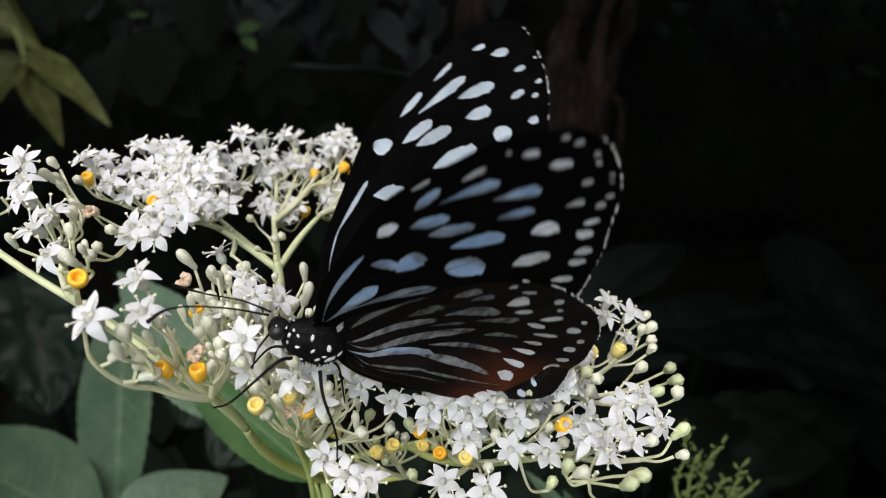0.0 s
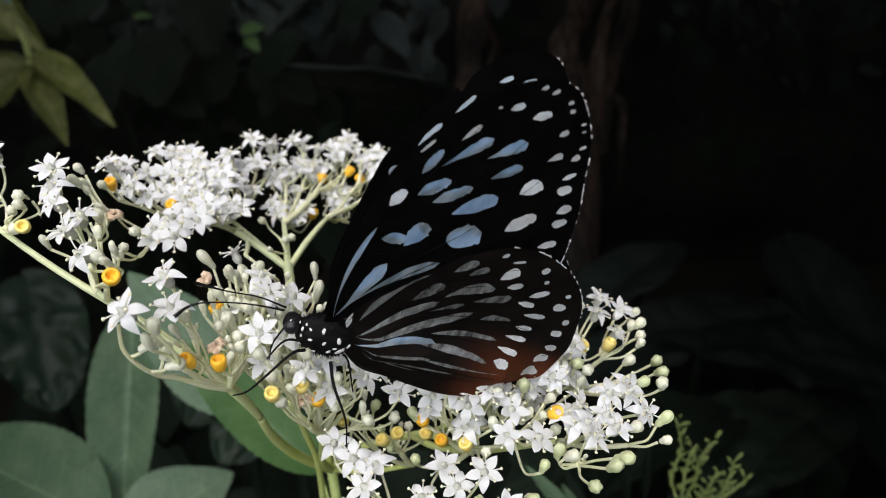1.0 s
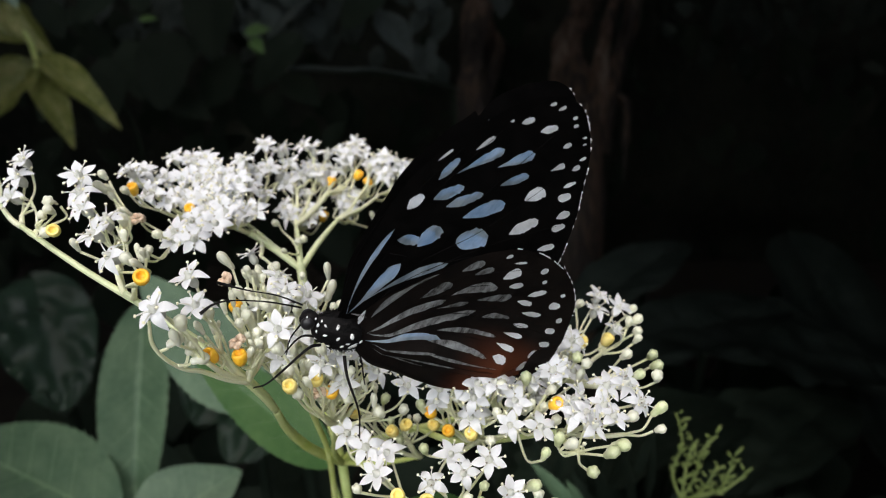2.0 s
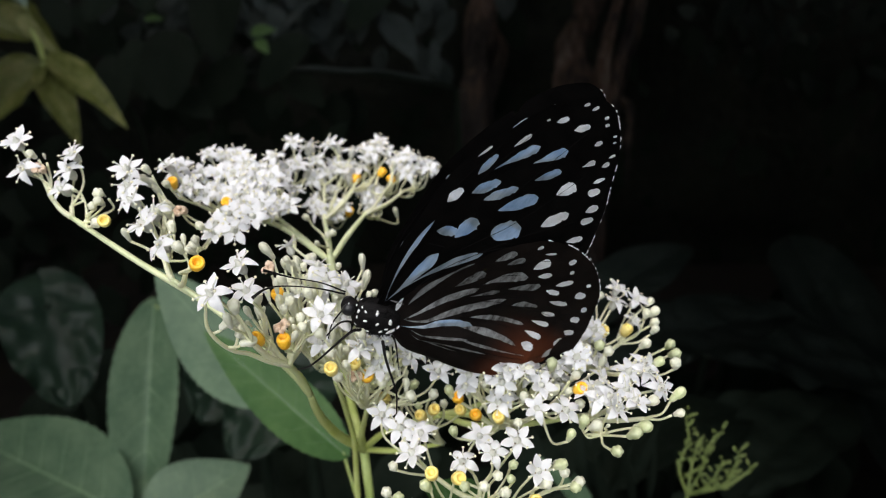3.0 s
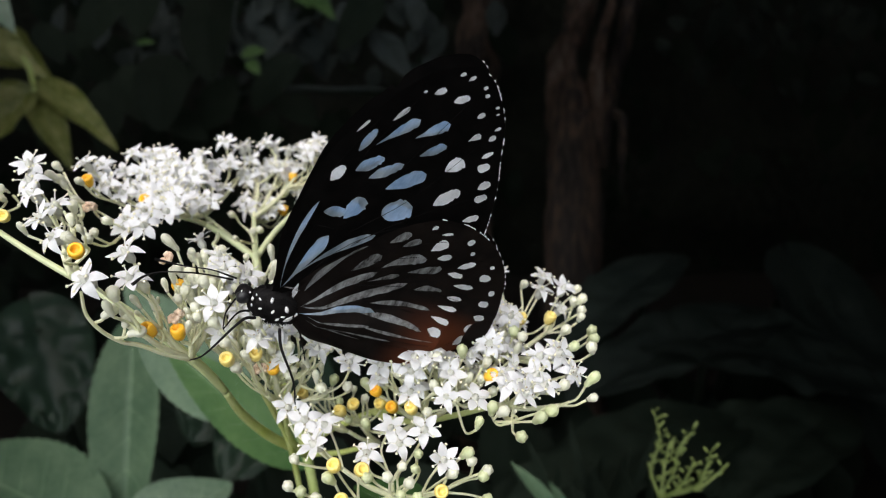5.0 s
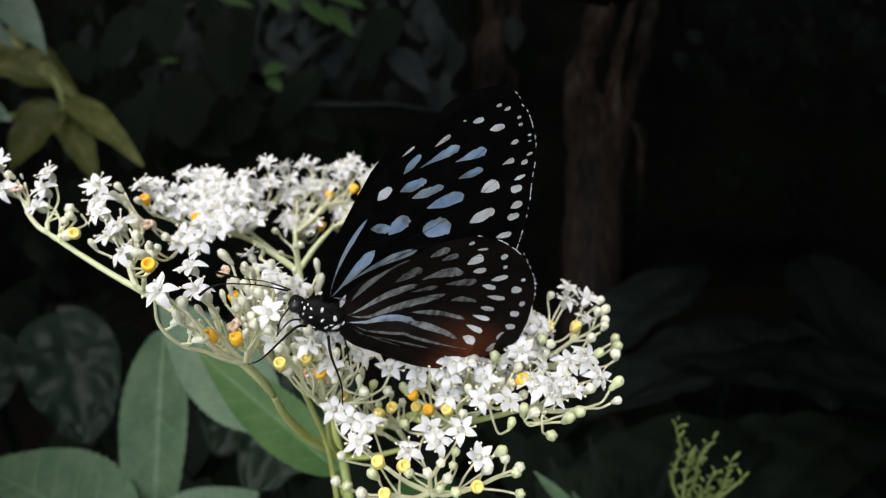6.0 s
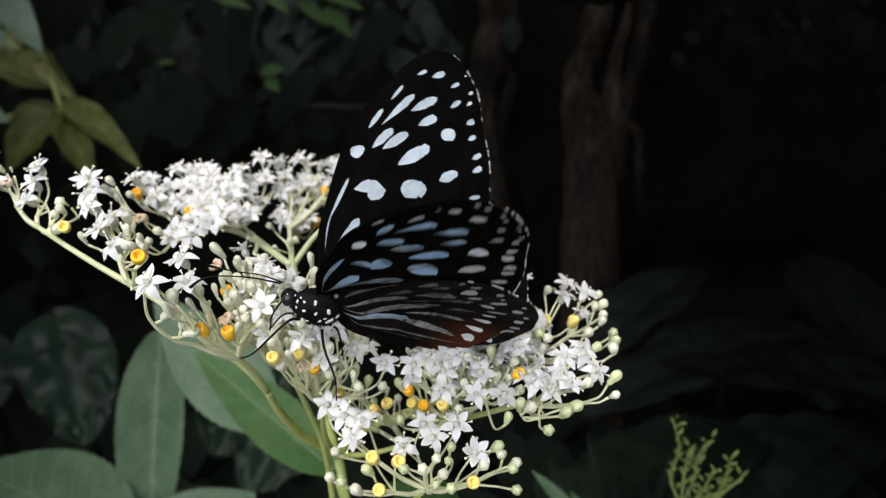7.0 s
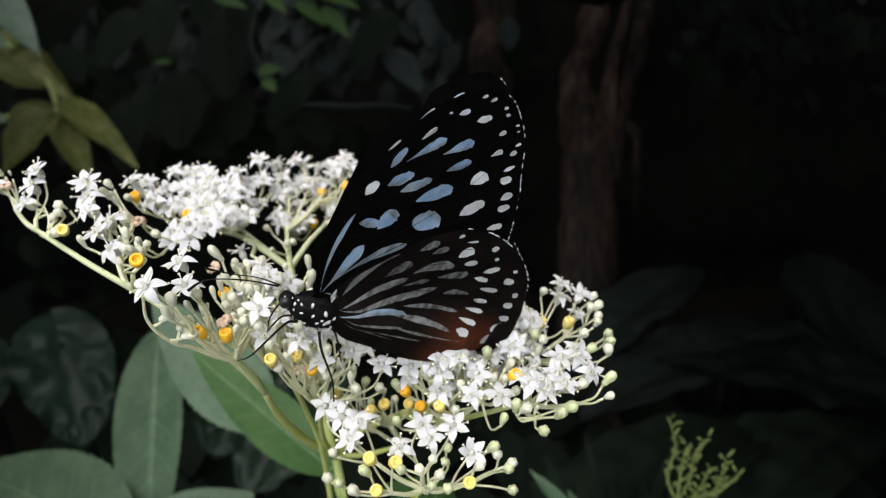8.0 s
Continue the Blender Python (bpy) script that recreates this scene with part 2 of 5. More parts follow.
# ---- ground, and added walls and canopy that shut out light ----
def sheet(name, corners, cuts, rough, mat, thick=0.05, gaps=0.0):
    """An uneven slab between four corners, with a share of gaps."""
    rng = random.Random(name + str(corners[0]))
    open_cells = {(i, j) for i in range(cuts) for j in range(cuts) if rng.random() < gaps}
    bm = bmesh.new()
    a, b, c, d = (Vector(p) for p in corners)
    normal = (b - a).cross(d - a).normalized()
    for back in (0, 1):
        grid = [[bm.verts.new(a.lerp(b, i / cuts).lerp(d.lerp(c, i / cuts), j / cuts) + normal * (rough * noise.noise(Vector((i * 0.7, j * 0.7, back * 9.0))) - back * thick))
                 for j in range(cuts + 1)] for i in range(cuts + 1)]
        for i in range(cuts):
            for j in range(cuts):
                if (i, j) in open_cells:
                    continue
                face = (grid[i][j], grid[i + 1][j], grid[i + 1][j + 1], grid[i][j + 1])
                bm.faces.new(face if not back else face[::-1])
    return part(name, bm, mat)


ground = tagged(sheet("ground", [(-60, -60, 0), (60, -60, 0), (60, 60, 0), (-60, 60, 0)], 60, 0.02, SOIL), "dark soil and leaf litter under the shrubs", "ground", kind="structure")
# only the far wall is in view; the others just block light
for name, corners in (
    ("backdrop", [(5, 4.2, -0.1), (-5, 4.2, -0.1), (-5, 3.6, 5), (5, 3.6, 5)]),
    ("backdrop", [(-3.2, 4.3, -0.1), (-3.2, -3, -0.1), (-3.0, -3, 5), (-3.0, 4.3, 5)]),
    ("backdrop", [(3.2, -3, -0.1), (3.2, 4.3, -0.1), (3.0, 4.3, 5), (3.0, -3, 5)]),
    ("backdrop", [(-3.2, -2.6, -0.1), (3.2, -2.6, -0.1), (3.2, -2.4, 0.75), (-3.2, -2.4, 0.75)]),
    # two unseen walls beside the camera, added to keep light off the background
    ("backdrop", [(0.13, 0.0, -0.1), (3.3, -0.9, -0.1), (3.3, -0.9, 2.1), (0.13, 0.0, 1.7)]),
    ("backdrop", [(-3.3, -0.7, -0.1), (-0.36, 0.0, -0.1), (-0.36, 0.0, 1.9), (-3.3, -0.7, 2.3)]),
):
    tagged(sheet(name, corners, 24, 0.25, THICKET), "added thicket wall coloured near black, closing the wood and blocking light", "thicket", kind="structure")
# unseen slabs added above the view; their gaps set the light behind
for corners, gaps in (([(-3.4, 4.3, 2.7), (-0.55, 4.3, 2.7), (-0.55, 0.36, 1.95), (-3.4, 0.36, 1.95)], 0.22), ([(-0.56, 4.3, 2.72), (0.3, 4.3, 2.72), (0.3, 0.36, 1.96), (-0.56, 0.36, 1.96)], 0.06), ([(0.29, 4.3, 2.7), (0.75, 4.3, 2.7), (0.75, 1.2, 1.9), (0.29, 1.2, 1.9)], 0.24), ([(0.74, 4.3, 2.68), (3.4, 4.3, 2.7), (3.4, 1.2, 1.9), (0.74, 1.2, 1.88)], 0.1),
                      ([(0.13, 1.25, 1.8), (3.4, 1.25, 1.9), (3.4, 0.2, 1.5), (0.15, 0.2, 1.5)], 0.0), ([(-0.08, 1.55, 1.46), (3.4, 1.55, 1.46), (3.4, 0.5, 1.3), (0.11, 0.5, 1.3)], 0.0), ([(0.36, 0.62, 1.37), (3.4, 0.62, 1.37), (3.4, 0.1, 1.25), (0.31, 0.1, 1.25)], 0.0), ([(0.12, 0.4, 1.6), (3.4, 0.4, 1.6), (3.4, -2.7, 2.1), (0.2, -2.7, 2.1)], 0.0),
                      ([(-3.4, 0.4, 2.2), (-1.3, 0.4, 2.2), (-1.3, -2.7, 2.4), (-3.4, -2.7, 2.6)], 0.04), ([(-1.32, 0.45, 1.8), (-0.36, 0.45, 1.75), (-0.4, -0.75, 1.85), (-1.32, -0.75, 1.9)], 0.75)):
    tagged(sheet("backdrop", corners, 44, 0.1, THICKET, gaps=gaps), "added leaf canopy out of view, its gaps setting the shade", "canopy", kind="structure")


# ---- leaves ----
def leaf_bm(length, width, fold=0.12, droop=0.15, tip=1.6, rows=22, cols=6, teeth=0.0, ripple=0.0, heart=0.0):
    """A leaf blade along +y from its base at the origin, veined by folds, its edge toothed or waved."""
    bm = bmesh.new()
    grid = []
    for i in range(rows + 1):
        s = i / rows
        half = width / 2 * (math.sin(math.pi * s ** 0.8) ** 0.75) * (1 - 0.25 * s ** tip) if 0 < s < 1 else 0.0004
        if heart:
            half = width / 2 * math.sqrt(max(1 - (2 * s - 1) ** 2, 0)) * (1 - 0.55 * s) * 1.35 + 0.0004
        line = []
        for j in range(-cols, cols + 1):
            k = j / cols
            edge = 1 + teeth * (0.5 - (i % 2)) * abs(k) ** 6
            x = k * half * edge
            y = s * length - (heart * length * (abs(k) ** 2) * (1 - s) ** 3 if heart else 0) - 0.04 * length * abs(k) * (1 - s)
            z = abs(k) * half * fold * 2 - droop * length * s * s + ripple * width * (math.sin(s * 22 - abs(k) * 8) * abs(k) * 0.5 + 0.6 * math.sin(s * 13 + k * 4) * k * k)
            if heart and ripple:
                z += ripple * width * (0.7 * abs(math.sin((s - 0.3 * abs(k)) * 13 + 2.5 * noise.noise(Vector((s * 3, k * 2, width * 40))))) + 1.1 * noise.noise(Vector((s * 7, k * 4, width * 90)))) * min(1, 3 * abs(k))
            line.append(bm.verts.new((x, y, z)))
        grid.append(line)
    for a, b in zip(grid, grid[1:]):
        for j in range(2 * cols):
            bm.faces.new((a[j], a[j + 1], b[j + 1], b[j]))
    return bm


def vein_bm(length, width, droop=0.15, fold=0.12, pairs=7, size=0.012):
    """The midrib and side veins of such a leaf."""
    bm = bmesh.new()
    mid = lambda s: (0, s * length, -droop * length * s * s + width * 0.006)
    add_tube(bm, [mid(s) for s in (0, 0.25, 0.5, 0.75, 0.97)], [width * size * k for k in (1.3, 1.1, 0.9, 0.6, 0.25)], 5, 4)
    for i in range(pairs):
        s = 0.1 + 0.72 * i / pairs
        half = width / 2 * (math.sin(math.pi * min(s + 0.1, 1) ** 0.8) ** 0.75) * 0.8
        for side in (-1, 1):
            pts = [mid(s)]
            for f in (0.5, 0.92):
                t = s + 0.13 * f
                pts.append((side * half * f, t * length - 0.04 * length * f * (1 - t), f * half * fold * 2 - droop * length * t * t + width * 0.005))
            add_tube(bm, pts, [width * size * 0.45, width * size * 0.35, width * size * 0.15], 4, 3)
    return bm


def aim(base, tip, face):
    """The pose that lays a leaf's +y axis from base to tip, its upper side turned to face."""
    y = (Vector(tip) - Vector(base)).normalized()
    z = Vector(face)
    z = (z - y * z.dot(y)).normalized()
    m = Matrix((y.cross(z), y, z)).transposed().to_4x4()
    m.translation = base
    return m


# ---- the elder plant: stem, leaves, flower head ----
elder = thing("elder_shrub", pose(-0.03, 0.2, 0), "elder shrub with a flat head of white starry flowers", "shrub")
UNDO = Matrix.Translation((0.03, -0.2, 0))


def elder_part(name, mesh, mat, label=""):
    ob = part(name, mesh, mat, elder, label)
    ob.matrix_basis = UNDO
    return ob


JOINT = Vector((-0.025, 0.137, 1.113))
elder_part("stem", tube([(-0.03, 0.2, 0), (-0.045, 0.21, 0.5), (-0.02, 0.17, 0.95), JOINT], [0.009, 0.006, 0.0016, 0.00105], 12, 8, 0.02), STEM, "smooth green upright stem")
elder_part("side_stem", tube([(-0.02, 0.17, 0.95), (-0.0272, 0.145, 1.07), (-0.0266, 0.135, 1.1031), (-0.0251, 0.122, 1.1235), (-0.0247, 0.11, 1.137), (-0.0248, 0.1, 1.1479)], [0.0012, 0.0008, 0.0007, 0.0006, 0.00055, 0.00045], 9, 8), BRANCH)


def elder_leaf(base, tip, face, width, mat, droop=0.1, stalk=None, fold=0.1):
    """A leaflet with its veins; the stalk joins it to the stem."""
    length = (Vector(tip) - Vector(base)).length
    leaf = part("leaf", leaf_bm(length, width, fold, droop, rows=40, cols=7, teeth=0.035), mat, elder)
    leaf.matrix_basis = UNDO @ aim(base, tip, face)
    part("midrib", vein_bm(length, width, droop, fold, 6, 0.0065), LEAF_VEIN, leaf, "pale raised midrib and side veins")
    if stalk:
        elder_part("leaf_stalk", tube([base, Vector(base).lerp(Vector(stalk), 0.5) + Vector((0, 0, 0.004)), stalk], [0.0004, 0.0006, 0.0008], 7, 5), STEM)
    return leaf


elder_leaf((-0.0402, 0.2, 1.0750), (-0.0878, 0.212, 1.1136), (-0.1, -0.75, 0.65), 0.0205, LEAF, 0.05, (-0.022, 0.19, 1.0), 0.22)
elder_leaf((-0.0885, 0.2924, 1.0482), (-0.1428, 0.3069, 1.1075), (-0.1, -0.75, 0.65), 0.04, LEAF_BLUE, 0.05, (-0.0464, 0.2, 1.0762))
elder_leaf((-0.2068, 0.4531, 1.0374), (-0.2014, 0.3752, 0.8959), (0.1, -0.9, 0.35), 0.047, LEAF_BLUE, 0.05, (-0.1464, 0.4, 1.0345), 0.28)
elder_leaf((-0.2068, 0.3739, 0.9310), (-0.3475, 0.4313, 0.9611), (0.2, -0.6, 0.8), 0.075, LEAF_BLUE, 0.1, (-0.15, 0.3, 0.8), 0.18)
elder_leaf((-0.1863, 0.3629, 0.9272), (-0.1311, 0.3913, 0.9540), (0.1, -0.7, 0.65), 0.055, LEAF_BLUE, 0.08, (-0.15, 0.3, 0.8))
elder_leaf((-0.2581, 0.4610, 0.8710), (-0.2997, 0.4958, 0.9281), (0.3, -0.8, 0.5), 0.05, LEAF_BLUE, 0.1, (-0.15, 0.3, 0.8))
elder_leaf((0.0049, 0.1131, 1.1086), (-0.0083, 0.1064, 1.1232), (0.1, -0.5, 0.85), 0.014, LEAF, 0.1)

# alike pieces of the flower head
def petal_bm(bend):
    bm = bmesh.new()
    rows, cols, grid = 8, 2, []
    for i in range(rows + 1):
        s = i / rows
        half = float(np.interp(s, (0, 0.2, 0.45, 0.7, 0.88, 1), (0.0004, 0.00062, 0.00074, 0.00056, 0.00028, 0.00003)))
        grid.append([bm.verts.new((k / cols * half, 0.0003 + 0.0023 * s, 0.0005 * math.sin(s * 2.2) + bend * s ** 2.5 * 0.001 + abs(k / cols) ** 2 * half * (0.3 - 0.7 * s))) for k in range(-cols, cols + 1)])
    for a, b in zip(grid, grid[1:]):
        for j in range(2 * cols):
            bm.faces.new((a[j], a[j + 1], b[j + 1], b[j]))
    return bm


PETALS = [shared("petal", petal_bm(b), PETAL) for b in (-1.7, -1.0, -0.3, 0.3)]
stamen_bm = tube([(0, 0.0004, 0.0001), (0, 0.0010, 0.0005), (0, 0.0020, 0.0008)], [0.00012, 0.0001, 0.00009], 5, 3)
FILAMENT = shared("stamen", stamen_bm, STAMEN)
anther_bm = bmesh.new()
add_blob(anther_bm, (0, 0.0021, 0.00085), (0.00026, 0.0002, 0.0002), 1)
PALE_TIP = shared("anther", anther_bm, POLLEN)
speck_bm = bmesh.new()
add_blob(speck_bm, (0, 0.0009, 0.00075), (0.00016, 0.00014, 0.00014), 1)
TIP = shared("anther", speck_bm, ANTHER)
heart_bm = lathe([(0.00025, -0.0016), (0.00062, -0.0011), (0.00075, -0.0004), (0.00055, 0.0), (0.00062, 0.0004), (0.0003, 0.0007), (0.0002, 0.0012), (0.00005, 0.0013)], 9)
HEART = shared("floret", heart_bm, STAMEN)
bud_profile = [(0.00022, -0.0014), (0.0005, -0.0011), (0.00056, -0.0007), (0.00058, -0.0004), (0.00078, 0.0), (0.0009, 0.0006), (0.00082, 0.0011), (0.0005, 0.0015), (0.00015, 0.00165)]


def bud_bm(k, l):
    """A bud whose five closed lobes meet in seams."""
    bm = lathe([(r * k, h * l) for r, h in bud_profile], 15)
    for v in bm.verts:
        turn = math.atan2(v.co.y, v.co.x) / (2 * math.pi) * 15
        if v.co.z > 0.0002 and round(turn) % 3 == 0:
            v.co.x, v.co.y = v.co.x * 0.82, v.co.y * 0.82
    return bm


BUDS = [shared("bud", bud_bm(k, l), m) for k, l, m in ((0.95, 0.82, BUD), (0.85, 1.25, BUD), (0.95, 1.0, BUD_GREEN))]
cup_profile = [(0.0003, -0.0013), (0.0008, -0.0011), (0.00112, -0.0005), (0.00126, 0.0002), (0.00128, 0.0008), (0.00118, 0.0012), (0.00098, 0.0014), (0.00078, 0.00136), (0.00062, 0.0011), (0.00054, 0.0007), (0.0003, 0.0005), (0.00005, 0.00048)]
CUPS = [shared("nectar_cup", lathe([(r * 0.8, h * 0.85) for r, h in cup_profile], 14), m) for m in (CUP, CUP_YELLOW)]
wither_bm = bmesh.new()
for k in range(9):
    a = k * 2.4
    add_blob(wither_bm, (0.0007 * math.cos(a), 0.0007 * math.sin(a), 0.0003 * (k % 3)), (0.0006, 0.0005, 0.0004), 1, rough=0.9)
WITHER = shared("withered_floret", wither_bm, WITHERED)


def mm(p):
    return Vector((p[0] * 1e-4, p[1] * 1e-4, 1 + p[2] * 1e-4))


def under(parent_m, mesh, name, m, parent):
    ob = new(name, mesh)
    ob.parent = parent
    ob.matrix_basis = m
    return ob


CLUSTER_LEAN = {"far_left": (-0.1, -1.0, 0.6), "left": (-0.2, -0.85, 0.75), "front_left": (-0.25, -0.6, 1), "front": (0.05, -0.9, 0.8), "right": (0.45, -0.55, 0.9),
                "right_top": (0.25, -0.65, 0.85), "centre": (0.05, -0.7, 0.9), "front_middle": (-0.05, -0.7, 0.9)}
CLUSTER_HUB = {"far_left": (-0.0665, 0.0975, 1.178), "left": (-0.047, 0.0875, 1.1705), "front_left": (-0.029, 0.0835, 1.1585), "front_middle": (-0.0185, 0.0935, 1.1465),
               "centre": (0.004, 0.095, 1.142), "right": (0.0165, 0.0885, 1.1475), "right_top": (0.018, 0.1, 1.151), "front": (0.0, 0.082, 1.136), "inner": (-0.006, 0.119, 1.125),
               "back_left": (-0.0492, 0.1265, 1.1725), "back_middle": (-0.0403, 0.1285, 1.1712), "back_right": (-0.0311, 0.1314, 1.17), "back_end": (-0.0226, 0.1319, 1.1712)}
CLUSTER_VIA = {"far_left": [(-0.031, 0.0915, 1.1545), (-0.0385, 0.0865, 1.1648), (-0.054, 0.0905, 1.173)],
               "left": [(-0.0305, 0.09, 1.1545), (-0.037, 0.0845, 1.1645)],
               "front_left": [(-0.0287, 0.09, 1.1531)], "front_middle": [(-0.0222, 0.112, 1.13)],
               "centre": [(-0.0013, 0.105, 1.139)], "right": [(-0.001, 0.104, 1.1375), (0.006, 0.097, 1.141)], "right_top": [(0.0, 0.108, 1.139), (0.008, 0.105, 1.145)],
               "front": [(-0.014, 0.112, 1.108)], "inner": [(-0.016, 0.128, 1.118)], "back_left": [(-0.0345, 0.1222, 1.1682), (-0.0405, 0.125, 1.1708)], "back_middle": [(-0.0342, 0.1238, 1.1678)],
               "back_right": [(-0.0292, 0.124, 1.1675)], "back_end": [(-0.0256, 0.1255, 1.168)]}


# the back of the head stands on a stalk of its own, which forks under it
BACK_FORK = Vector((-0.0282, 0.12, 1.1642))
elder_part("branch", tube([JOINT, (-0.0285, 0.133, 1.135), (-0.0275, 0.1195, 1.1575), BACK_FORK, (-0.0285, 0.1205, 1.1652)], [0.001, 0.0009, 0.0008, 0.00085, 0.0005], 10, 8, 0.02), BRANCH, "pale green forking stalk")


# two more boughs leave the joint, to the front and to the side
FRONT_FORK, RIGHT_FORK, LOW_FORK = Vector((-0.0286, 0.096, 1.1473)), Vector((-0.0062, 0.112, 1.1353)), Vector((-0.0247, 0.141, 1.097))
elder_part("branch", tube([JOINT, (-0.0275, 0.122, 1.1244), (-0.0286, 0.112, 1.1326), (-0.0289, 0.103, 1.1405), FRONT_FORK], [0.0011, 0.00102, 0.0009, 0.00076, 0.0006], 10, 7, 0.03), BRANCH)
elder_part("branch", tube([JOINT, (-0.0188, 0.128, 1.1227), (-0.0118, 0.12, 1.1295), RIGHT_FORK], [0.0008, 0.0007, 0.00065, 0.0006], 10, 7, 0.03), BRANCH)


def flower_cluster(name, florets, buds, cups, withered):
    """One branch of the head: its stalks fork twice, and carry florets, buds and nectar cups."""
    rng = random.Random(name)
    hub, lean = Vector(CLUSTER_HUB[name]), Vector(CLUSTER_LEAN.get(name, (0.0, -0.7, 0.8)))
    via = [Vector(v) for v in CLUSTER_VIA[name]]
    start_from = BACK_FORK if name.startswith("back") else FRONT_FORK if name.endswith("left") else RIGHT_FORK if name in ("centre", "right", "right_top") else LOW_FORK if name == "front" else JOINT
    elder_part("branch", tube([start_from, *via, hub], [0.00075 if start_from is JOINT else 0.0006, *[0.0006 - 0.00006 * k for k in range(len(via))], 0.0004], 9, 7, 0.03), BRANCH)
    ends = [(mm(p), "f") for p in florets] + [(mm(p), "b") for p in buds] + [(mm(p), "c") for p in cups] + [(mm(p), "w") for p in withered]
    for _ in range(int(len(florets) * (0.9 if name.startswith("back") else 0.15))):
        ends.append((mm(rng.choice(florets)) + Vector((rng.gauss(0, 0.0026), rng.gauss(0.002, 0.003), rng.gauss(-0.0006, 0.0008))), "f"))
    for _ in range({"front_left": 22, "front_middle": 22, "left": 8, "far_left": 4, "inner": 6, "back_left": 4, "centre": 6}.get(name, 2)):
        ends.append((rng.choice(ends)[0].lerp(hub, rng.uniform(0.1, 0.45)) + Vector((rng.gauss(0, 0.0015), rng.gauss(0.002, 0.0015), rng.uniform(0.0, 0.0025))), "s"))
    # neighbours share a fork
    seeds = [ends[int(k * len(ends) / max(1, len(ends) // 5))][0] for k in range(max(1, len(ends) // 5))]
    for _ in range(6):
        groups = [[] for _ in seeds]
        for e in ends:
            groups[min(range(len(seeds)), key=lambda k: (seeds[k] - e[0]).length)].append(e)
        seeds = [sum((e[0] for e in g), Vector()) / len(g) if g else s for g, s in zip(groups, seeds)]
    for centre, group in zip(seeds, groups):
        if not group:
            continue
        stretch = [Vector(q) for q in smooth_path([via[-1], hub], 8)[3:]]
        fork = centre.lerp(hub, rng.uniform(0.3, 0.55)) - Vector((0, 0, 0.0018))
        start = min(stretch, key=lambda q: (q - fork).length + 0.25 * (q - hub).length)
        elder_part("twig", tube([start, start.lerp(fork, 0.5) + Vector((0, 0, -0.0006)), fork], [0.00048, 0.00042, 0.00036], 6, 4), PEDICEL)
        for place, kind in group:
            up = (lean.normalized() + Vector((rng.gauss(0, 0.28), rng.gauss(0, 0.24), rng.gauss(0, 0.12))) + (place - hub).normalized() * 0.35).normalized()
            m = UNDO @ facing(place, up, rng.uniform(0, 360))
            foot = place - up * 0.0013
            arch = (foot - fork).length * rng.uniform(0.12, 0.34)
            side_way = Vector((rng.gauss(0, 1), rng.gauss(0, 1), 0)) * 0.0006
            if kind == "c":
                foot = place - up * 0.001
            elder_part("flower_stalk", tube([fork, fork.lerp(foot, 0.3) + side_way * 0.4 - up * arch * 0.6, fork.lerp(foot, 0.7) + side_way - up * arch, foot], [0.00027, 0.00022, 0.00019, 0.00022], 5, 4), PEDICEL)
            if kind == "f":
                floret = under(None, HEART, "floret", m @ Matrix.Scale(rng.uniform(1.0, 1.14) if name.startswith("back") or name in ("left", "far_left") else rng.uniform(0.92, 1.06), 4), elder)
                open_by, ripe = rng.uniform(-8, 16), rng.random() < 0.5
                for k in range(5):
                    under(None, rng.choice(PETALS), "petal", pose(0, 0, 0.0002, 0, 0, 72 * k + rng.uniform(-5, 5)) @ pose(0, 0, 0, open_by + rng.uniform(-9, 9)), floret)
                    stamen = under(None, FILAMENT, "stamen", pose(0, 0, 0.0002, 0, 0, 72 * k + 36 + rng.uniform(-8, 8)) @ pose(0, 0, 0, rng.uniform(-25, 18)), floret)
                    under(None, PALE_TIP, "anther", stamen.matrix_basis.copy(), floret)
                    if ripe and rng.random() < 0.5:
                        under(None, TIP, "anther", stamen.matrix_basis.copy(), floret)
            elif kind == "b":
                k = rng.choice((0, 0, 0, 2) if name.startswith("right") else (0, 0, 1)) if name not in ("front", "centre", "inner") else rng.choice((0, 2, 2))
                under(None, BUDS[k], "bud", m @ Matrix.Scale(rng.uniform(0.8, 1.08) * (0.8 if k == 1 else 1), 4), elder)
            elif kind == "c":
                under(None, CUPS[rng.random() < (0.9 if name in ("inner", "front", "right_top") else 0.5 if name == "front_middle" else 0.1)], "nectar_cup", m, elder)
            elif kind == "s":
                under(None, BUDS[1], "bud", m @ Matrix.Scale(rng.uniform(0.32, 0.75), 4), elder)
            else:
                under(None, WITHER, "withered_floret", m, elder)


flower_cluster("far_left",
    florets=[(-763, 1022, 1896), (-753, 1013, 1853), (-671, 1019, 1876), (-677, 1011, 1849), (-687, 1001, 1820)],
    buds=[(-740, 1018, 1876), (-615, 970, 1820), (-608, 959, 1809), (-619, 957, 1801), (-605, 931, 1780)],
    cups=[(-589, 928, 1784)],
    withered=[(-728, 1013, 1852)])
flower_cluster("left",
    florets=[(-575, 996, 1854), (-565, 975, 1831), (-551, 951, 1811), (-515, 899, 1785), (-515, 944, 1796), (-467, 839, 1768)],
    buds=[(-583, 1093, 1840), (-562, 1033, 1831), (-565, 1063, 1820), (-477, 911, 1780), (-512, 990, 1785), (-538, 887, 1772), (-430, 810, 1772)],
    cups=[(-374, 718, 1775)],
    withered=[])
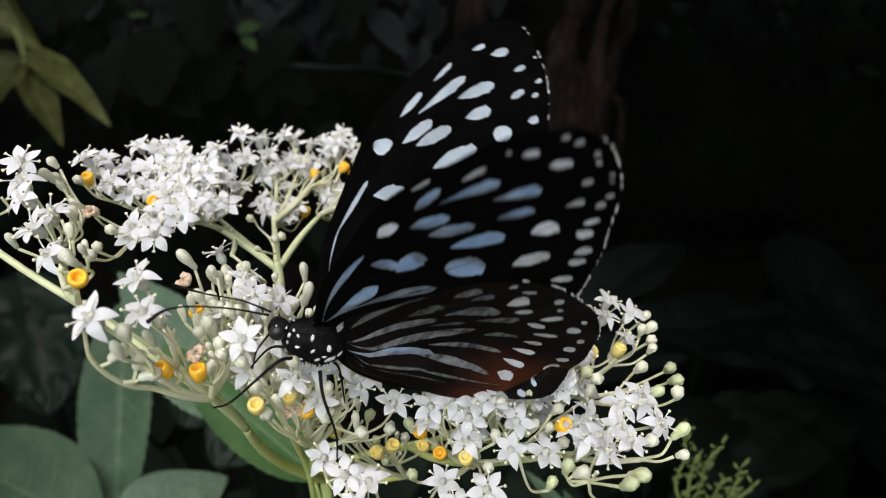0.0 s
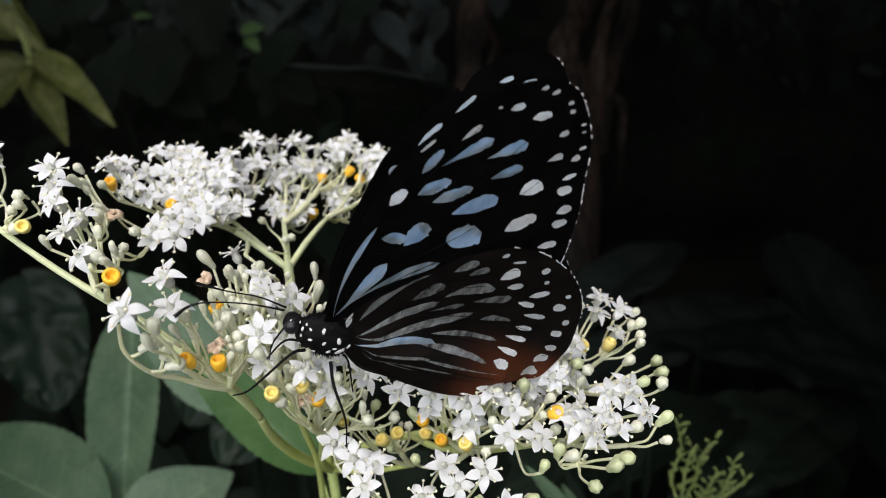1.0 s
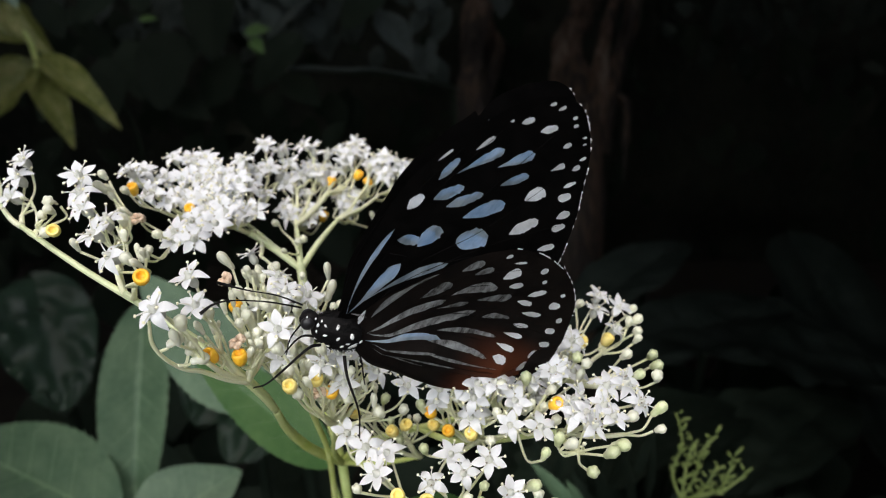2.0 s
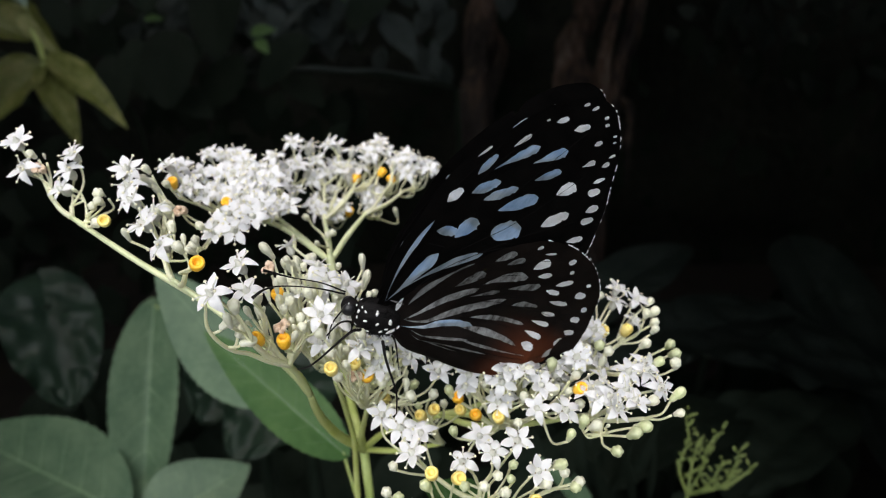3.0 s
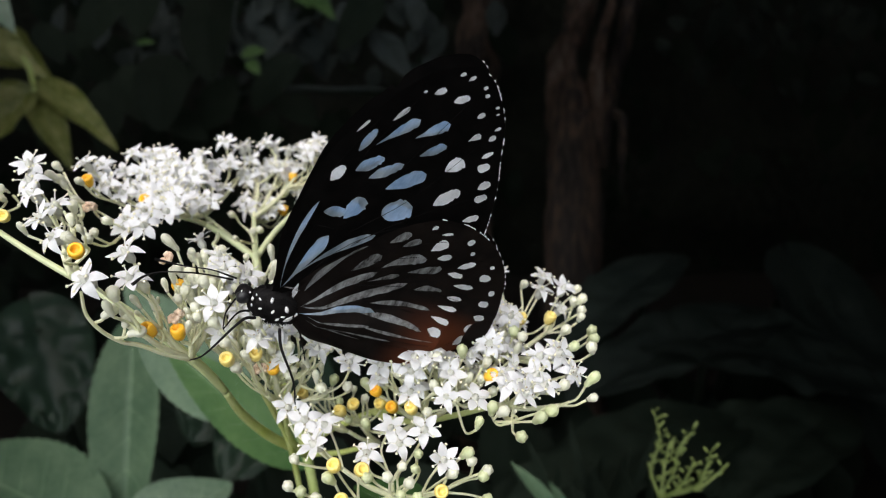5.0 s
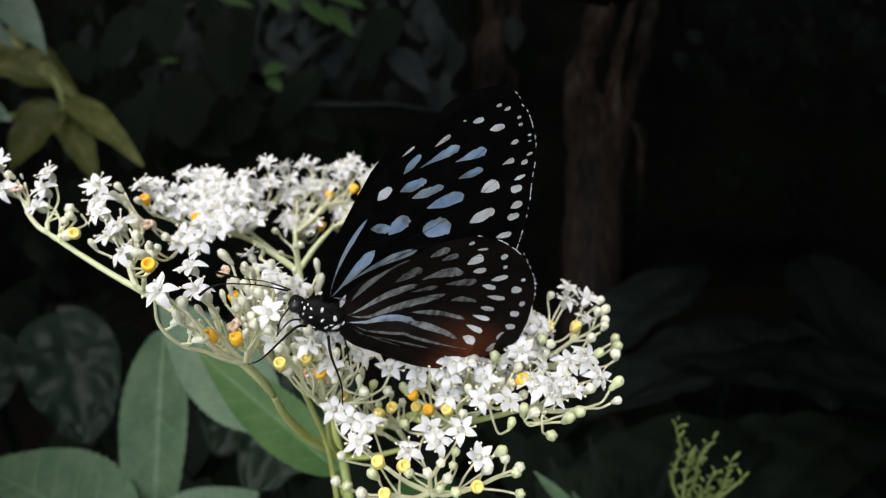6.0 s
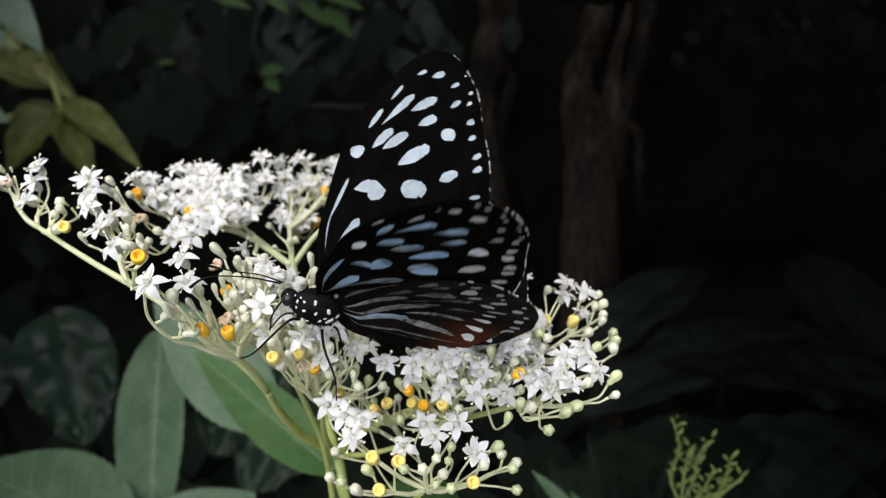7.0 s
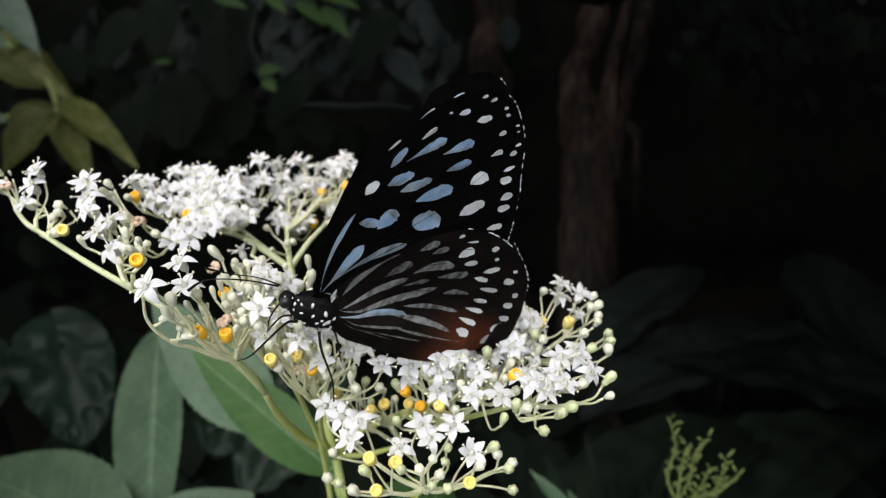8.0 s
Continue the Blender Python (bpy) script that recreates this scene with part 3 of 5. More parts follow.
flower_cluster("back_left",
    florets=[(-579, 1185, 1832), (-577, 1246, 1822), (-546, 1322, 1836), (-498, 1295, 1827), (-548, 1269, 1805), (-511, 1263, 1800), (-547, 1178, 1793), (-504, 1215, 1781), (-467, 1206, 1778), (-447, 1109, 1757), (-447, 1035, 1755), (-412, 1017, 1748)],
    buds=[(-555, 1107, 1811), (-526, 1036, 1789), (-430, 862, 1760), (-438, 898, 1761), (-461, 993, 1761)],
    cups=[(-465, 1161, 1766), (-556, 1138, 1807)],
    withered=[(-508, 1038, 1776)])
flower_cluster("back_middle",
    florets=[(-461, 1280, 1823), (-479, 1263, 1806), (-442, 1238, 1793), (-437, 1204, 1777), (-413, 1165, 1763), (-458, 1239, 1794), (-427, 1220, 1783), (-449, 1274, 1818), (-402, 1239, 1779), (-397, 1173, 1761), (-375, 1177, 1751), (-410, 1134, 1756), (-454, 1260, 1807), (-432, 1269, 1810), (-411, 1288, 1802), (-416, 1341, 1828), (-404, 1479, 1841), (-380, 1514, 1822), (-388, 1439, 1796), (-399, 1372, 1801), (-371, 1461, 1778), (-394, 1300, 1783), (-377, 1327, 1760)],
    buds=[(-409, 1257, 1790), (-280, 986, 1706)],
    cups=[],
    withered=[])
flower_cluster("back_right",
    florets=[(-334, 1558, 1831), (-358, 1514, 1796), (-337, 1505, 1771), (-310, 1527, 1778), (-357, 1457, 1759), (-318, 1475, 1735), (-294, 1520, 1764), (-254, 1562, 1817), (-217, 1563, 1816), (-242, 1549, 1793), (-197, 1561, 1812), (-262, 1536, 1776), (-344, 1374, 1724), (-307, 1442, 1712), (-311, 1361, 1697), (-327, 1353, 1708), (-305, 1401, 1699)],
    buds=[(-338, 1261, 1717), (-285, 1260, 1685), (-291, 1116, 1700), (-289, 1222, 1689)],
    cups=[(-268, 1519, 1753), (-276, 1432, 1692)],
    withered=[])
flower_cluster("back_end",
    florets=[(-166, 1553, 1796), (-181, 1545, 1782), (-151, 1555, 1801), (-234, 1505, 1728), (-209, 1508, 1727), (-248, 1490, 1715), (-231, 1476, 1698), (-213, 1489, 1705), (-120, 1549, 1791), (-97, 1541, 1778), (-134, 1537, 1768)],
    buds=[(-133, 1521, 1740), (-172, 1473, 1682)],
    cups=[(-185, 1526, 1750), (-210, 1534, 1766)],
    withered=[])
flower_cluster("front_left",
    florets=[(-341, 669, 1751), (-333, 767, 1759), (-314, 726, 1735), (-320, 1012, 1720), (-228, 782, 1682), (-230, 837, 1715)],
    buds=[(-322, 694, 1725), (-331, 694, 1706), (-331, 734, 1686), (-327, 753, 1662), (-319, 745, 1699), (-308, 751, 1717), (-303, 947, 1704), (-290, 873, 1701), (-300, 828, 1710), (-315, 953, 1708), (-276, 980, 1708), (-259, 792, 1673), (-256, 788, 1661), (-279, 848, 1700), (-252, 820, 1702), (-297, 977, 1707), (-296, 958, 1705), (-284, 798, 1685), (-278, 808, 1691)],
    cups=[(-314, 762, 1653), (-282, 781, 1642), (-308, 872, 1680)],
    withered=[(-284, 788, 1662), (-317, 861, 1727)])
flower_cluster("front_middle",
    florets=[(-177, 801, 1623), (-158, 832, 1626), (-111, 874, 1578), (-137, 862, 1615), (-66, 900, 1542)],
    buds=[(-229, 777, 1656), (-214, 770, 1629), (-208, 787, 1586), (-151, 856, 1543), (-172, 783, 1653), (-172, 844, 1590), (-155, 857, 1589), (-127, 866, 1560), (-115, 872, 1533), (-107, 879, 1510), (-74, 916, 1495), (-196, 796, 1599), (-169, 853, 1567)],
    cups=[(-174, 851, 1557), (-215, 772, 1604), (-189, 817, 1593)],
    withered=[(-190, 842, 1560)])
flower_cluster("centre",
    florets=[(-16, 886, 1545), (33, 849, 1549), (38, 843, 1574), (91, 835, 1551), (31, 863, 1509), (85, 819, 1521), (126, 812, 1521), (154, 877, 1579), (9, 856, 1572), (63, 841, 1577)],
    buds=[(-40, 859, 1459), (110, 855, 1576), (72, 841, 1573), (145, 850, 1560), (130, 779, 1498), (-15, 917, 1498), (-46, 936, 1490), (66, 833, 1532), (57, 816, 1497)],
    cups=[(-3, 907, 1463), (31, 857, 1485), (150, 834, 1546), (-32, 943, 1476)],
    withered=[])
flower_cluster("right",
    florets=[(183, 836, 1558), (165, 831, 1547), (189, 809, 1546), (194, 782, 1540), (224, 792, 1547), (270, 830, 1550), (250, 847, 1572), (222, 837, 1572), (176, 809, 1540), (214, 810, 1555)],
    buds=[(300, 838, 1535), (296, 812, 1518), (224, 746, 1531), (210, 735, 1526), (185, 726, 1504), (163, 770, 1519), (150, 788, 1515), (252, 803, 1542)],
    cups=[],
    withered=[])
flower_cluster("right_top",
    florets=[(259, 1093, 1621), (253, 1082, 1599), (294, 1092, 1598), (284, 1065, 1569), (188, 937, 1602), (150, 876, 1578), (190, 942, 1602), (140, 1055, 1651), (180, 1093, 1628), (165, 1004, 1607), (184, 978, 1583), (146, 927, 1561), (176, 993, 1594)],
    buds=[(223, 1073, 1614), (320, 1094, 1596), (327, 1087, 1579), (320, 1049, 1559), (279, 960, 1568), (324, 971, 1562), (308, 881, 1567), (277, 875, 1572), (203, 886, 1586), (190, 898, 1590), (325, 1072, 1564), (313, 1084, 1577), (316, 919, 1568)],
    cups=[(206, 951, 1593), (262, 1021, 1568)],
    withered=[])
flower_cluster("front",
    florets=[(-99, 754, 1483), (-89, 791, 1493), (-119, 795, 1500), (-27, 758, 1466), (-1, 840, 1462), (17, 778, 1469), (53, 784, 1486), (79, 744, 1461)],
    buds=[(-127, 748, 1464), (-137, 740, 1427), (-120, 739, 1420), (-79, 741, 1437), (-24, 733, 1443), (3, 732, 1443), (22, 740, 1455), (44, 750, 1467), (42, 737, 1452), (31, 729, 1436), (21, 723, 1422), (43, 723, 1417), (90, 739, 1443), (111, 752, 1466), (119, 750, 1455), (138, 747, 1442), (134, 746, 1434), (139, 741, 1402), (-97, 736, 1408)],
    cups=[(-72, 744, 1455), (75, 730, 1422), (-63, 734, 1409), (-35, 739, 1452)],
    withered=[])
flower_cluster("inner",
    florets=[],
    buds=[(-101, 992, 1435), (-145, 992, 1440), (-165, 1001, 1473), (-126, 995, 1450), (-86, 984, 1404), (-57, 993, 1439), (-111, 1001, 1471), (-140, 984, 1407), (-185, 992, 1440)],
    cups=[(-75, 963, 1443), (-27, 964, 1443), (-95, 960, 1433), (-158, 967, 1463)],
    withered=[])


def bud_spray(count, corners, hub, share, seed):
    """Slender stalks that rise from a hub to cream buds, and here and there a floret, within four corners."""
    rng = random.Random(seed)
    a, b, c, d = (Vector(q) for q in corners)
    for _ in range(count):
        u, v = rng.random(), rng.random()
        place = a.lerp(b, u).lerp(d.lerp(c, u), v) + Vector((rng.gauss(0, 0.0006), rng.uniform(-0.004, 0.009), rng.gauss(0, 0.0006)))
        up = (place - Vector(hub)).normalized() * 0.7 + Vector((rng.gauss(0, 0.25), -0.35 + rng.gauss(0, 0.25), 0.7))
        up.normalize()
        fork = place.lerp(Vector(hub), rng.uniform(0.55, 0.9))
        foot = place - up * 0.0012
        bow = Vector((rng.gauss(0, 0.0007), rng.gauss(0, 0.0005), -0.0006))
        elder_part("flower_stalk", tube([fork, fork.lerp(foot, 0.4) + bow, foot], [0.00028, 0.00024, 0.0002], 5, 4), PEDICEL)
        m = UNDO @ facing(place, up, rng.uniform(0, 360))
        if rng.random() < share:
            floret = under(None, HEART, "floret", m, elder)
            for k in range(5):
                under(None, rng.choice(PETALS), "petal", pose(0, 0, 0.0002, 0, 0, 72 * k + rng.uniform(-6, 6)) @ pose(0, 0, 0, rng.uniform(-15, 15)), floret)
                under(None, FILAMENT, "stamen", pose(0, 0, 0.0002, 0, 0, 72 * k + 36) @ pose(0, 0, 0, rng.uniform(-25, 18)), floret)
        else:
            under(None, BUDS[rng.choice((0, 1, 1))], "bud", m @ Matrix.Scale(rng.uniform(0.6, 1.0), 4), elder)


bud_spray(62, [(-0.0335, 0.086, 1.1735), (-0.0155, 0.088, 1.1705), (-0.0165, 0.088, 1.1575), (-0.028, 0.084, 1.161)], (-0.0262, 0.093, 1.1525), 0.08, 4)
bud_spray(26, [(-0.0235, 0.084, 1.1655), (-0.0115, 0.086, 1.162), (-0.0085, 0.09, 1.1535), (-0.021, 0.088, 1.155)], (-0.0205, 0.096, 1.146), 0.2, 8)
bud_spray(34, [(-0.003, 0.092, 1.157), (0.021, 0.09, 1.158), (0.02, 0.088, 1.1515), (-0.004, 0.09, 1.15)], (0.008, 0.099, 1.143), 0.45, 15)

# the lowest stalk of the spray swings out in a bow and turns up to its flower
elder_part("twig", tube([(-0.0287, 0.0825, 1.1586), (-0.0307, 0.079, 1.1608), (-0.0327, 0.076, 1.1633), (-0.0341, 0.0735, 1.1648), (-0.0352, 0.071, 1.1672), (-0.0358, 0.069, 1.1701), (-0.0351, 0.0672, 1.1736)], [0.0004, 0.00038, 0.00034, 0.0003, 0.00027, 0.00024, 0.0002], 7, 5), PEDICEL)
for fork, place in (((-0.0355, 0.0702, 1.1686), (-0.0337, 0.0705, 1.1699)), ((-0.0341, 0.0735, 1.1648), (-0.033, 0.0735, 1.1678)), ((-0.0345, 0.0725, 1.1657), (-0.0322, 0.074, 1.1659))):
    fork, place = Vector(fork), Vector(place)
    up = (place - fork).normalized()
    elder_part("flower_stalk", tube([fork, fork.lerp(place, 0.5) - Vector((0, 0, 0.0003)), place - up * 0.001], [0.00025, 0.00022, 0.0002], 6, 4), PEDICEL)
    under(None, BUDS[0], "bud", UNDO @ facing(place, up), elder)


# ---- the butterfly ----
BODY = Matrix(((-0.90701, 0.13858, 0.39766), (-0.25564, -0.93159, -0.25843), (0.33465, -0.33606, 0.88038))).to_4x4()
BODY.translation = (-0.01786, 0.07812, 1.17167)

# wing outlines and markings in millimetres: outwards from the hinge, forwards along the body
FORE_OUTLINE = [(-0.2, -3.5), (2.4, -2.8), (5.5, -1.4), (9.4, -0.3), (15.0, 0.3), (21.5, 0.9), (26.0, 0.4), (29.7, -0.5), (31.9, -1.4), (34.0, -2.1), (36.7, -3.3), (39.0, -4.9), (40.8, -7.1), (41.3, -8.7), (41.1, -10.4), (39.8, -12.5), (37.8, -14.8), (35.5, -16.5), (32.7, -18.1), (29.5, -20.2), (27.0, -21.5), (24.4, -22.6), (22.5, -23.3), (20.6, -23.5), (19.1, -23.5), (17.0, -22.2), (15.6, -20.6), (13.6, -18.1), (11.0, -15.2), (8.6, -12.9), (6.2, -10.7), (3.0, -7.3), (0.7, -4.8)]
HIND_OUTLINE = [(-2.7, -3.1), (2.2, -2.8), (6.9, -4.2), (11.2, -6.6), (15.2, -8.9), (18.5, -11.5), (20.7, -14.2), (21.5, -17.3), (21.5, -19.9), (20.9, -22.5), (19.8, -24.7), (18.0, -27.0), (15.9, -28.8), (13.9, -30.0), (11.2, -31.3), (8.2, -32.2), (4.9, -32.4), (2.3, -31.6), (0.2, -28.2), (-1.9, -23.2), (-3.7, -17.9), (-4.6, -12.1), (-4.6, -7.1)]
# each marking: its two tips, the half widths at a third and two thirds of its way, and how far it bows
# the underside, seen when the wings are closed
FORE_UNDER = [
    (1.0, -4.2, 16.5, -1.5, 0.13, 0.31, 0.9), (1.4, -4.2, 12.4, -5.2, 0.35, 0.74), (4.5, -4.7, 15.3, -10.6, 0.28, 0.6, 0.7), (15.2, -2.7, 16.5, -5.3, 0.83, 0.77),
    (15.5, -5.5, 19.5, -6.3, 0.88, 1.04), (19.6, -1.2, 22.3, -1.7, 0.7, 0.63), (22.2, -3.2, 25.6, -5.4, 0.86, 0.66), (22.1, -5.2, 26.1, -7.9, 0.71, 0.56),
    (21.9, -7.8, 26.3, -11.2, 0.93, 1.03), (18.2, -9.6, 21.4, -12.4, 1.43, 1.49), (22.9, -14.5, 26.6, -16.3, 0.92, 0.74), (27.8, -13.0, 30.4, -14.1, 0.85, 0.93),
    (28.0, -8.9, 31.0, -11.0, 0.52, 0.62), (29.8, -7.1, 33.7, -9.6, 0.39, 0.71), (26.5, -3.5, 32.2, -6.3, 0.33, 0.63), (24.8, -2.1, 28.5, -2.5, 0.56, 0.48),
    (26.9, -0.5, 29.1, -1.1, 0.16, 0.17), (30.3, -3.5, 32.9, -4.3, 0.28, 0.32), (35.8, -5.7, 37.1, -6.6, 0.38, 0.38), (36.2, -8.2, 37.8, -9.5, 0.53, 0.46),
]
FORE_UNDER_DOTS = [
    (39.3, -6.9, 40.0, -7.3, 0.22, 0.22), (39.4, -8.1, 40.3, -8.5, 0.22, 0.22), (39.5, -10.2, 40.0, -10.5, 0.23, 0.23), (38.8, -11.0, 39.3, -11.3, 0.24, 0.24),
    (38.2, -13.0, 38.6, -13.4, 0.17, 0.17), (37.5, -13.7, 37.9, -14.0, 0.13, 0.13), (36.0, -11.9, 37.0, -12.4, 0.35, 0.35), (35.7, -14.9, 36.5, -15.3, 0.21, 0.21),
    (32.8, -12.9, 34.4, -13.8, 0.26, 0.44), (34.2, -15.1, 35.2, -15.5, 0.34, 0.34), (31.8, -15.8, 33.3, -16.6, 0.33, 0.25), (30.2, -16.4, 31.6, -17.3, 0.59, 0.51),
    (27.9, -18.1, 29.6, -18.9, 0.58, 0.58), (26.2, -18.9, 27.7, -19.9, 0.61, 0.51), (22.7, -19.5, 24.5, -21.0, 0.47, 0.47), (35.3, -4.5, 35.7, -4.8, 0.16, 0.16),
]
HIND_UNDER = [
    (-0.9, -2.9, -2.4, -4.4, 0.66, 0.77), (-0.3, -3.5, 3.1, -2.6, 0.47, 0.33), (1.8, -4.2, 12.6, -8.0, 0.71, 0.3, 0.9), (7.9, -8.0, 12.1, -10.4, 0.69, 0.92),
    (-0.4, -4.8, 9.2, -11.4, 0.33, 0.63, 0.3), (-0.5, -4.7, 9.3, -16.4, 0.35, 0.64, -0.3), (-1.5, -5.1, 3.4, -14.5, 0.26, 0.55, 1.2), (2.7, -12.7, 3.8, -21.9, 0.52, 0.4, 0.5),
    (4.2, -12.9, 6.6, -21.9, 0.54, 0.36, 0.4), (-0.9, -6.0, 1.9, -14.4, 0.15, 0.23), (1.5, -12.7, 3.2, -24.4, 0.32, 0.11, -0.3), (-1.4, -6.2, 0.9, -18.5, 0.13, 0.2),
    (-1.1, -7.0, -0.9, -14.4, 0.18, 0.14), (10.0, -11.5, 14.3, -16.3, 0.57, 0.91, 0.5), (11.0, -15.2, 13.6, -19.3, 0.64, 0.84), (14.4, -10.2, 17.1, -12.0, 0.57, 0.68),
    (14.6, -12.1, 16.6, -13.9, 0.59, 0.7), (8.7, -17.7, 10.2, -21.6, 0.69, 0.49, 0.4), (7.2, -10.9, 10.2, -14.5, 0.24, 0.52),
]
HIND_UNDER_ROW = [
    (15.7, -16.0, 18.1, -17.3, 0.66, 0.76), (15.0, -17.5, 16.2, -19.2, 0.58, 0.59), (18.6, -15.8, 19.5, -17.2, 0.22, 0.22), (18.8, -14.1, 19.7, -14.6, 0.34, 0.34),
    (14.7, -21.2, 16.6, -23.1, 0.56, 0.5), (13.3, -20.5, 13.8, -22.7, 0.47, 0.48), (14.8, -25.0, 15.3, -26.6, 0.75, 0.65), (11.9, -22.4, 12.6, -25.4, 0.51, 0.53),
    (9.4, -22.9, 9.9, -25.3, 0.48, 0.46), (7.6, -22.5, 8.1, -25.6, 0.33, 0.42), (6.0, -22.3, 6.0, -25.5, 0.35, 0.43), (4.4, -22.6, 4.4, -24.9, 0.6, 0.6),
    (3.5, -28.3, 3.0, -31.2, 1.06, 0.8),
]
HIND_UNDER_RIM = [
    (19.0, -19.9, 20.1, -20.3, 0.46, 0.46), (17.8, -21.2, 18.1, -21.8, 0.41, 0.41), (16.9, -25.3, 17.4, -25.8, 0.32, 0.32), (12.7, -28.2, 13.2, -29.0, 0.57, 0.57),
    (10.5, -28.0, 10.9, -29.5, 0.56, 0.56), (8.2, -28.7, 8.2, -30.6, 0.64, 0.66), (5.8, -28.7, 5.9, -31.0, 0.96, 0.88),
]
# the upper side, seen when they are spread
FORE_UPPER = [
    (5.6, -2.7, 10.9, -1.4, 0.08, 0.15, 0.2), (10.2, -1.4, 17.2, -1.8, 0.33, 0.39), (4.5, -3.6, 12.2, -5.5, 0.56, 0.95), (15.9, -3.1, 17.6, -5.5, 0.94, 1.37),
    (18.2, -5.0, 16.0, -7.2, 1.48, 2.03), (20.5, -0.8, 22.4, -2.2, 1.36, 1.07), (22.7, -3.3, 26.7, -5.1, 0.86, 0.87), (23.2, -4.8, 27.1, -7.5, 1.01, 1.0),
    (21.9, -7.8, 26.5, -11.3, 1.39, 1.35), (18.7, -9.6, 20.2, -13.4, 2.07, 1.86), (22.2, -14.7, 24.6, -16.9, 1.3, 0.99), (28.8, -12.3, 29.9, -14.4, 1.33, 1.39),
    (28.8, -8.5, 31.2, -10.7, 0.9, 0.97), (30.3, -6.6, 34.0, -9.7, 0.89, 0.96), (26.5, -3.3, 33.0, -6.2, 0.51, 0.78), (25.2, -1.7, 28.9, -2.6, 0.52, 0.5),
    (30.6, -3.2, 33.5, -4.1, 0.35, 0.35), (35.9, -5.5, 37.2, -6.6, 0.36, 0.41), (36.6, -7.7, 38.1, -9.4, 0.6, 0.69), (17.8, -15.5, 18.5, -20.2, 0.8, 0.66),
]
FORE_UPPER_DOTS = [
    (36.4, -11.1, 37.6, -12.0, 0.44, 0.44), (36.5, -14.0, 37.2, -14.5, 0.37, 0.37), (33.4, -12.2, 35.1, -13.2, 0.57, 0.53), (34.8, -14.4, 35.6, -14.9, 0.39, 0.39),
    (32.1, -15.4, 33.1, -16.4, 0.65, 0.66), (29.9, -16.6, 31.0, -17.5, 0.54, 0.53), (27.4, -18.3, 28.7, -19.4, 0.58, 0.57), (25.5, -19.1, 26.8, -20.2, 0.62, 0.62),
    (21.5, -20.1, 22.5, -21.7, 0.55, 0.45), (19.2, -21.9, 20.1, -22.9, 0.39, 0.32), (38.9, -12.4, 39.2, -12.7, 0.18, 0.18),
]
FORE_UPPER_LONG = [
    (2.8, -5.1, 15.0, -13.4, 0.56, 1.34, 1.0), (2.5, -5.4, 15.0, -16.0, 0.47, 0.73),
]
HIND_UPPER = [
    (0.3, -1.5, 7.7, -9.0, 0.35, 0.31), (7.1, -9.6, 10.4, -13.4, 0.27, 0.33), (0.6, -4.8, 7.4, -13.5, 0.39, 0.94, 0.5), (-0.1, -4.4, 6.3, -17.6, 0.35, 0.78, 0.1),
    (5.1, -12.1, 7.3, -16.3, 0.39, 0.47), (8.2, -13.1, 11.0, -19.0, 0.76, 1.04, 0.5), (8.1, -16.6, 8.8, -20.8, 0.59, 1.1), (5.5, -18.8, 6.4, -22.2, 0.55, 0.56),
    (2.9, -14.0, 4.0, -22.3, 0.48, 0.6, 0.4), (-1.2, -4.8, 1.8, -19.3, 0.42, 0.66, 1.0),
]
HIND_UPPER_DOTS = [
    (13.5, -19.1, 13.9, -21.0, 0.88, 0.73), (12.2, -20.3, 12.0, -21.6, 0.5, 0.5), (11.0, -23.1, 11.3, -25.2, 0.66, 0.65), (8.7, -22.0, 9.2, -23.9, 0.44, 0.44),
    (7.5, -23.7, 7.8, -26.2, 0.37, 0.38), (6.1, -23.6, 6.0, -26.0, 0.33, 0.37), (4.6, -23.4, 4.4, -26.1, 0.38, 0.38), (3.2, -23.7, 2.6, -26.0, 0.53, 0.54),
    (15.1, -23.1, 15.0, -23.5, 0.27, 0.27), (11.5, -27.4, 11.5, -28.0, 0.39, 0.39), (9.7, -26.7, 9.7, -27.8, 0.4, 0.4), (7.6, -28.8, 7.4, -29.8, 0.36, 0.37),
    (6.1, -28.4, 5.3, -29.4, 0.4, 0.4), (3.5, -28.7, 2.7, -29.5, 0.36, 0.37), (1.2, -27.9, 1.1, -29.0, 0.54, 0.52), (-0.9, -26.5, -1.6, -27.7, 0.4, 0.41),
]

butterfly = thing("butterfly", BODY, "black butterfly with pale blue spots feeding on the flowers", "butterfly")


def marking(u1, v1, u2, v2, wa, wb, bow=0.0, n=15):
    """The outline of a marking: a long drop with uneven flanks, ragged at its outer end."""
    a, b = np.array((u1, v1)), np.array((u2, v2))
    d = (b - a) / (np.linalg.norm(b - a) + 1e-9)
    across, blunt = np.array((-d[1], d[0])), random.uniform(2.6, 3.6)
    flanks = [[], []]
    for k in range(n):
        s = k / (n - 1)
        width = wa + (wb - wa) * min(1.15, max(-0.15, (s - 0.33) / 0.34))
        full = max(0.0, 1 - abs(2 * s - 1) ** blunt) ** 0.6
        if np.linalg.norm(b - a) > 3 * max(wa, wb):
            full = min(1, s / 0.4) ** 0.8 * max(0.0, 1 - s ** 9) ** 0.5
        ragged = 0.06 + 0.14 * (s > 0.7)
        for flank, sign in zip(flanks, (1, -1)):
            r = max(0.0, width) * full * (1 + random.uniform(-ragged, ragged))
            if k in (0, n - 1):
                r = 0.0
            flank.append(tuple(a + (b - a) * s + across * (sign * r + bow * (1 - (2 * s - 1) ** 2))))
    return (flanks[0] + flanks[1][-2:0:-1])[::-1]


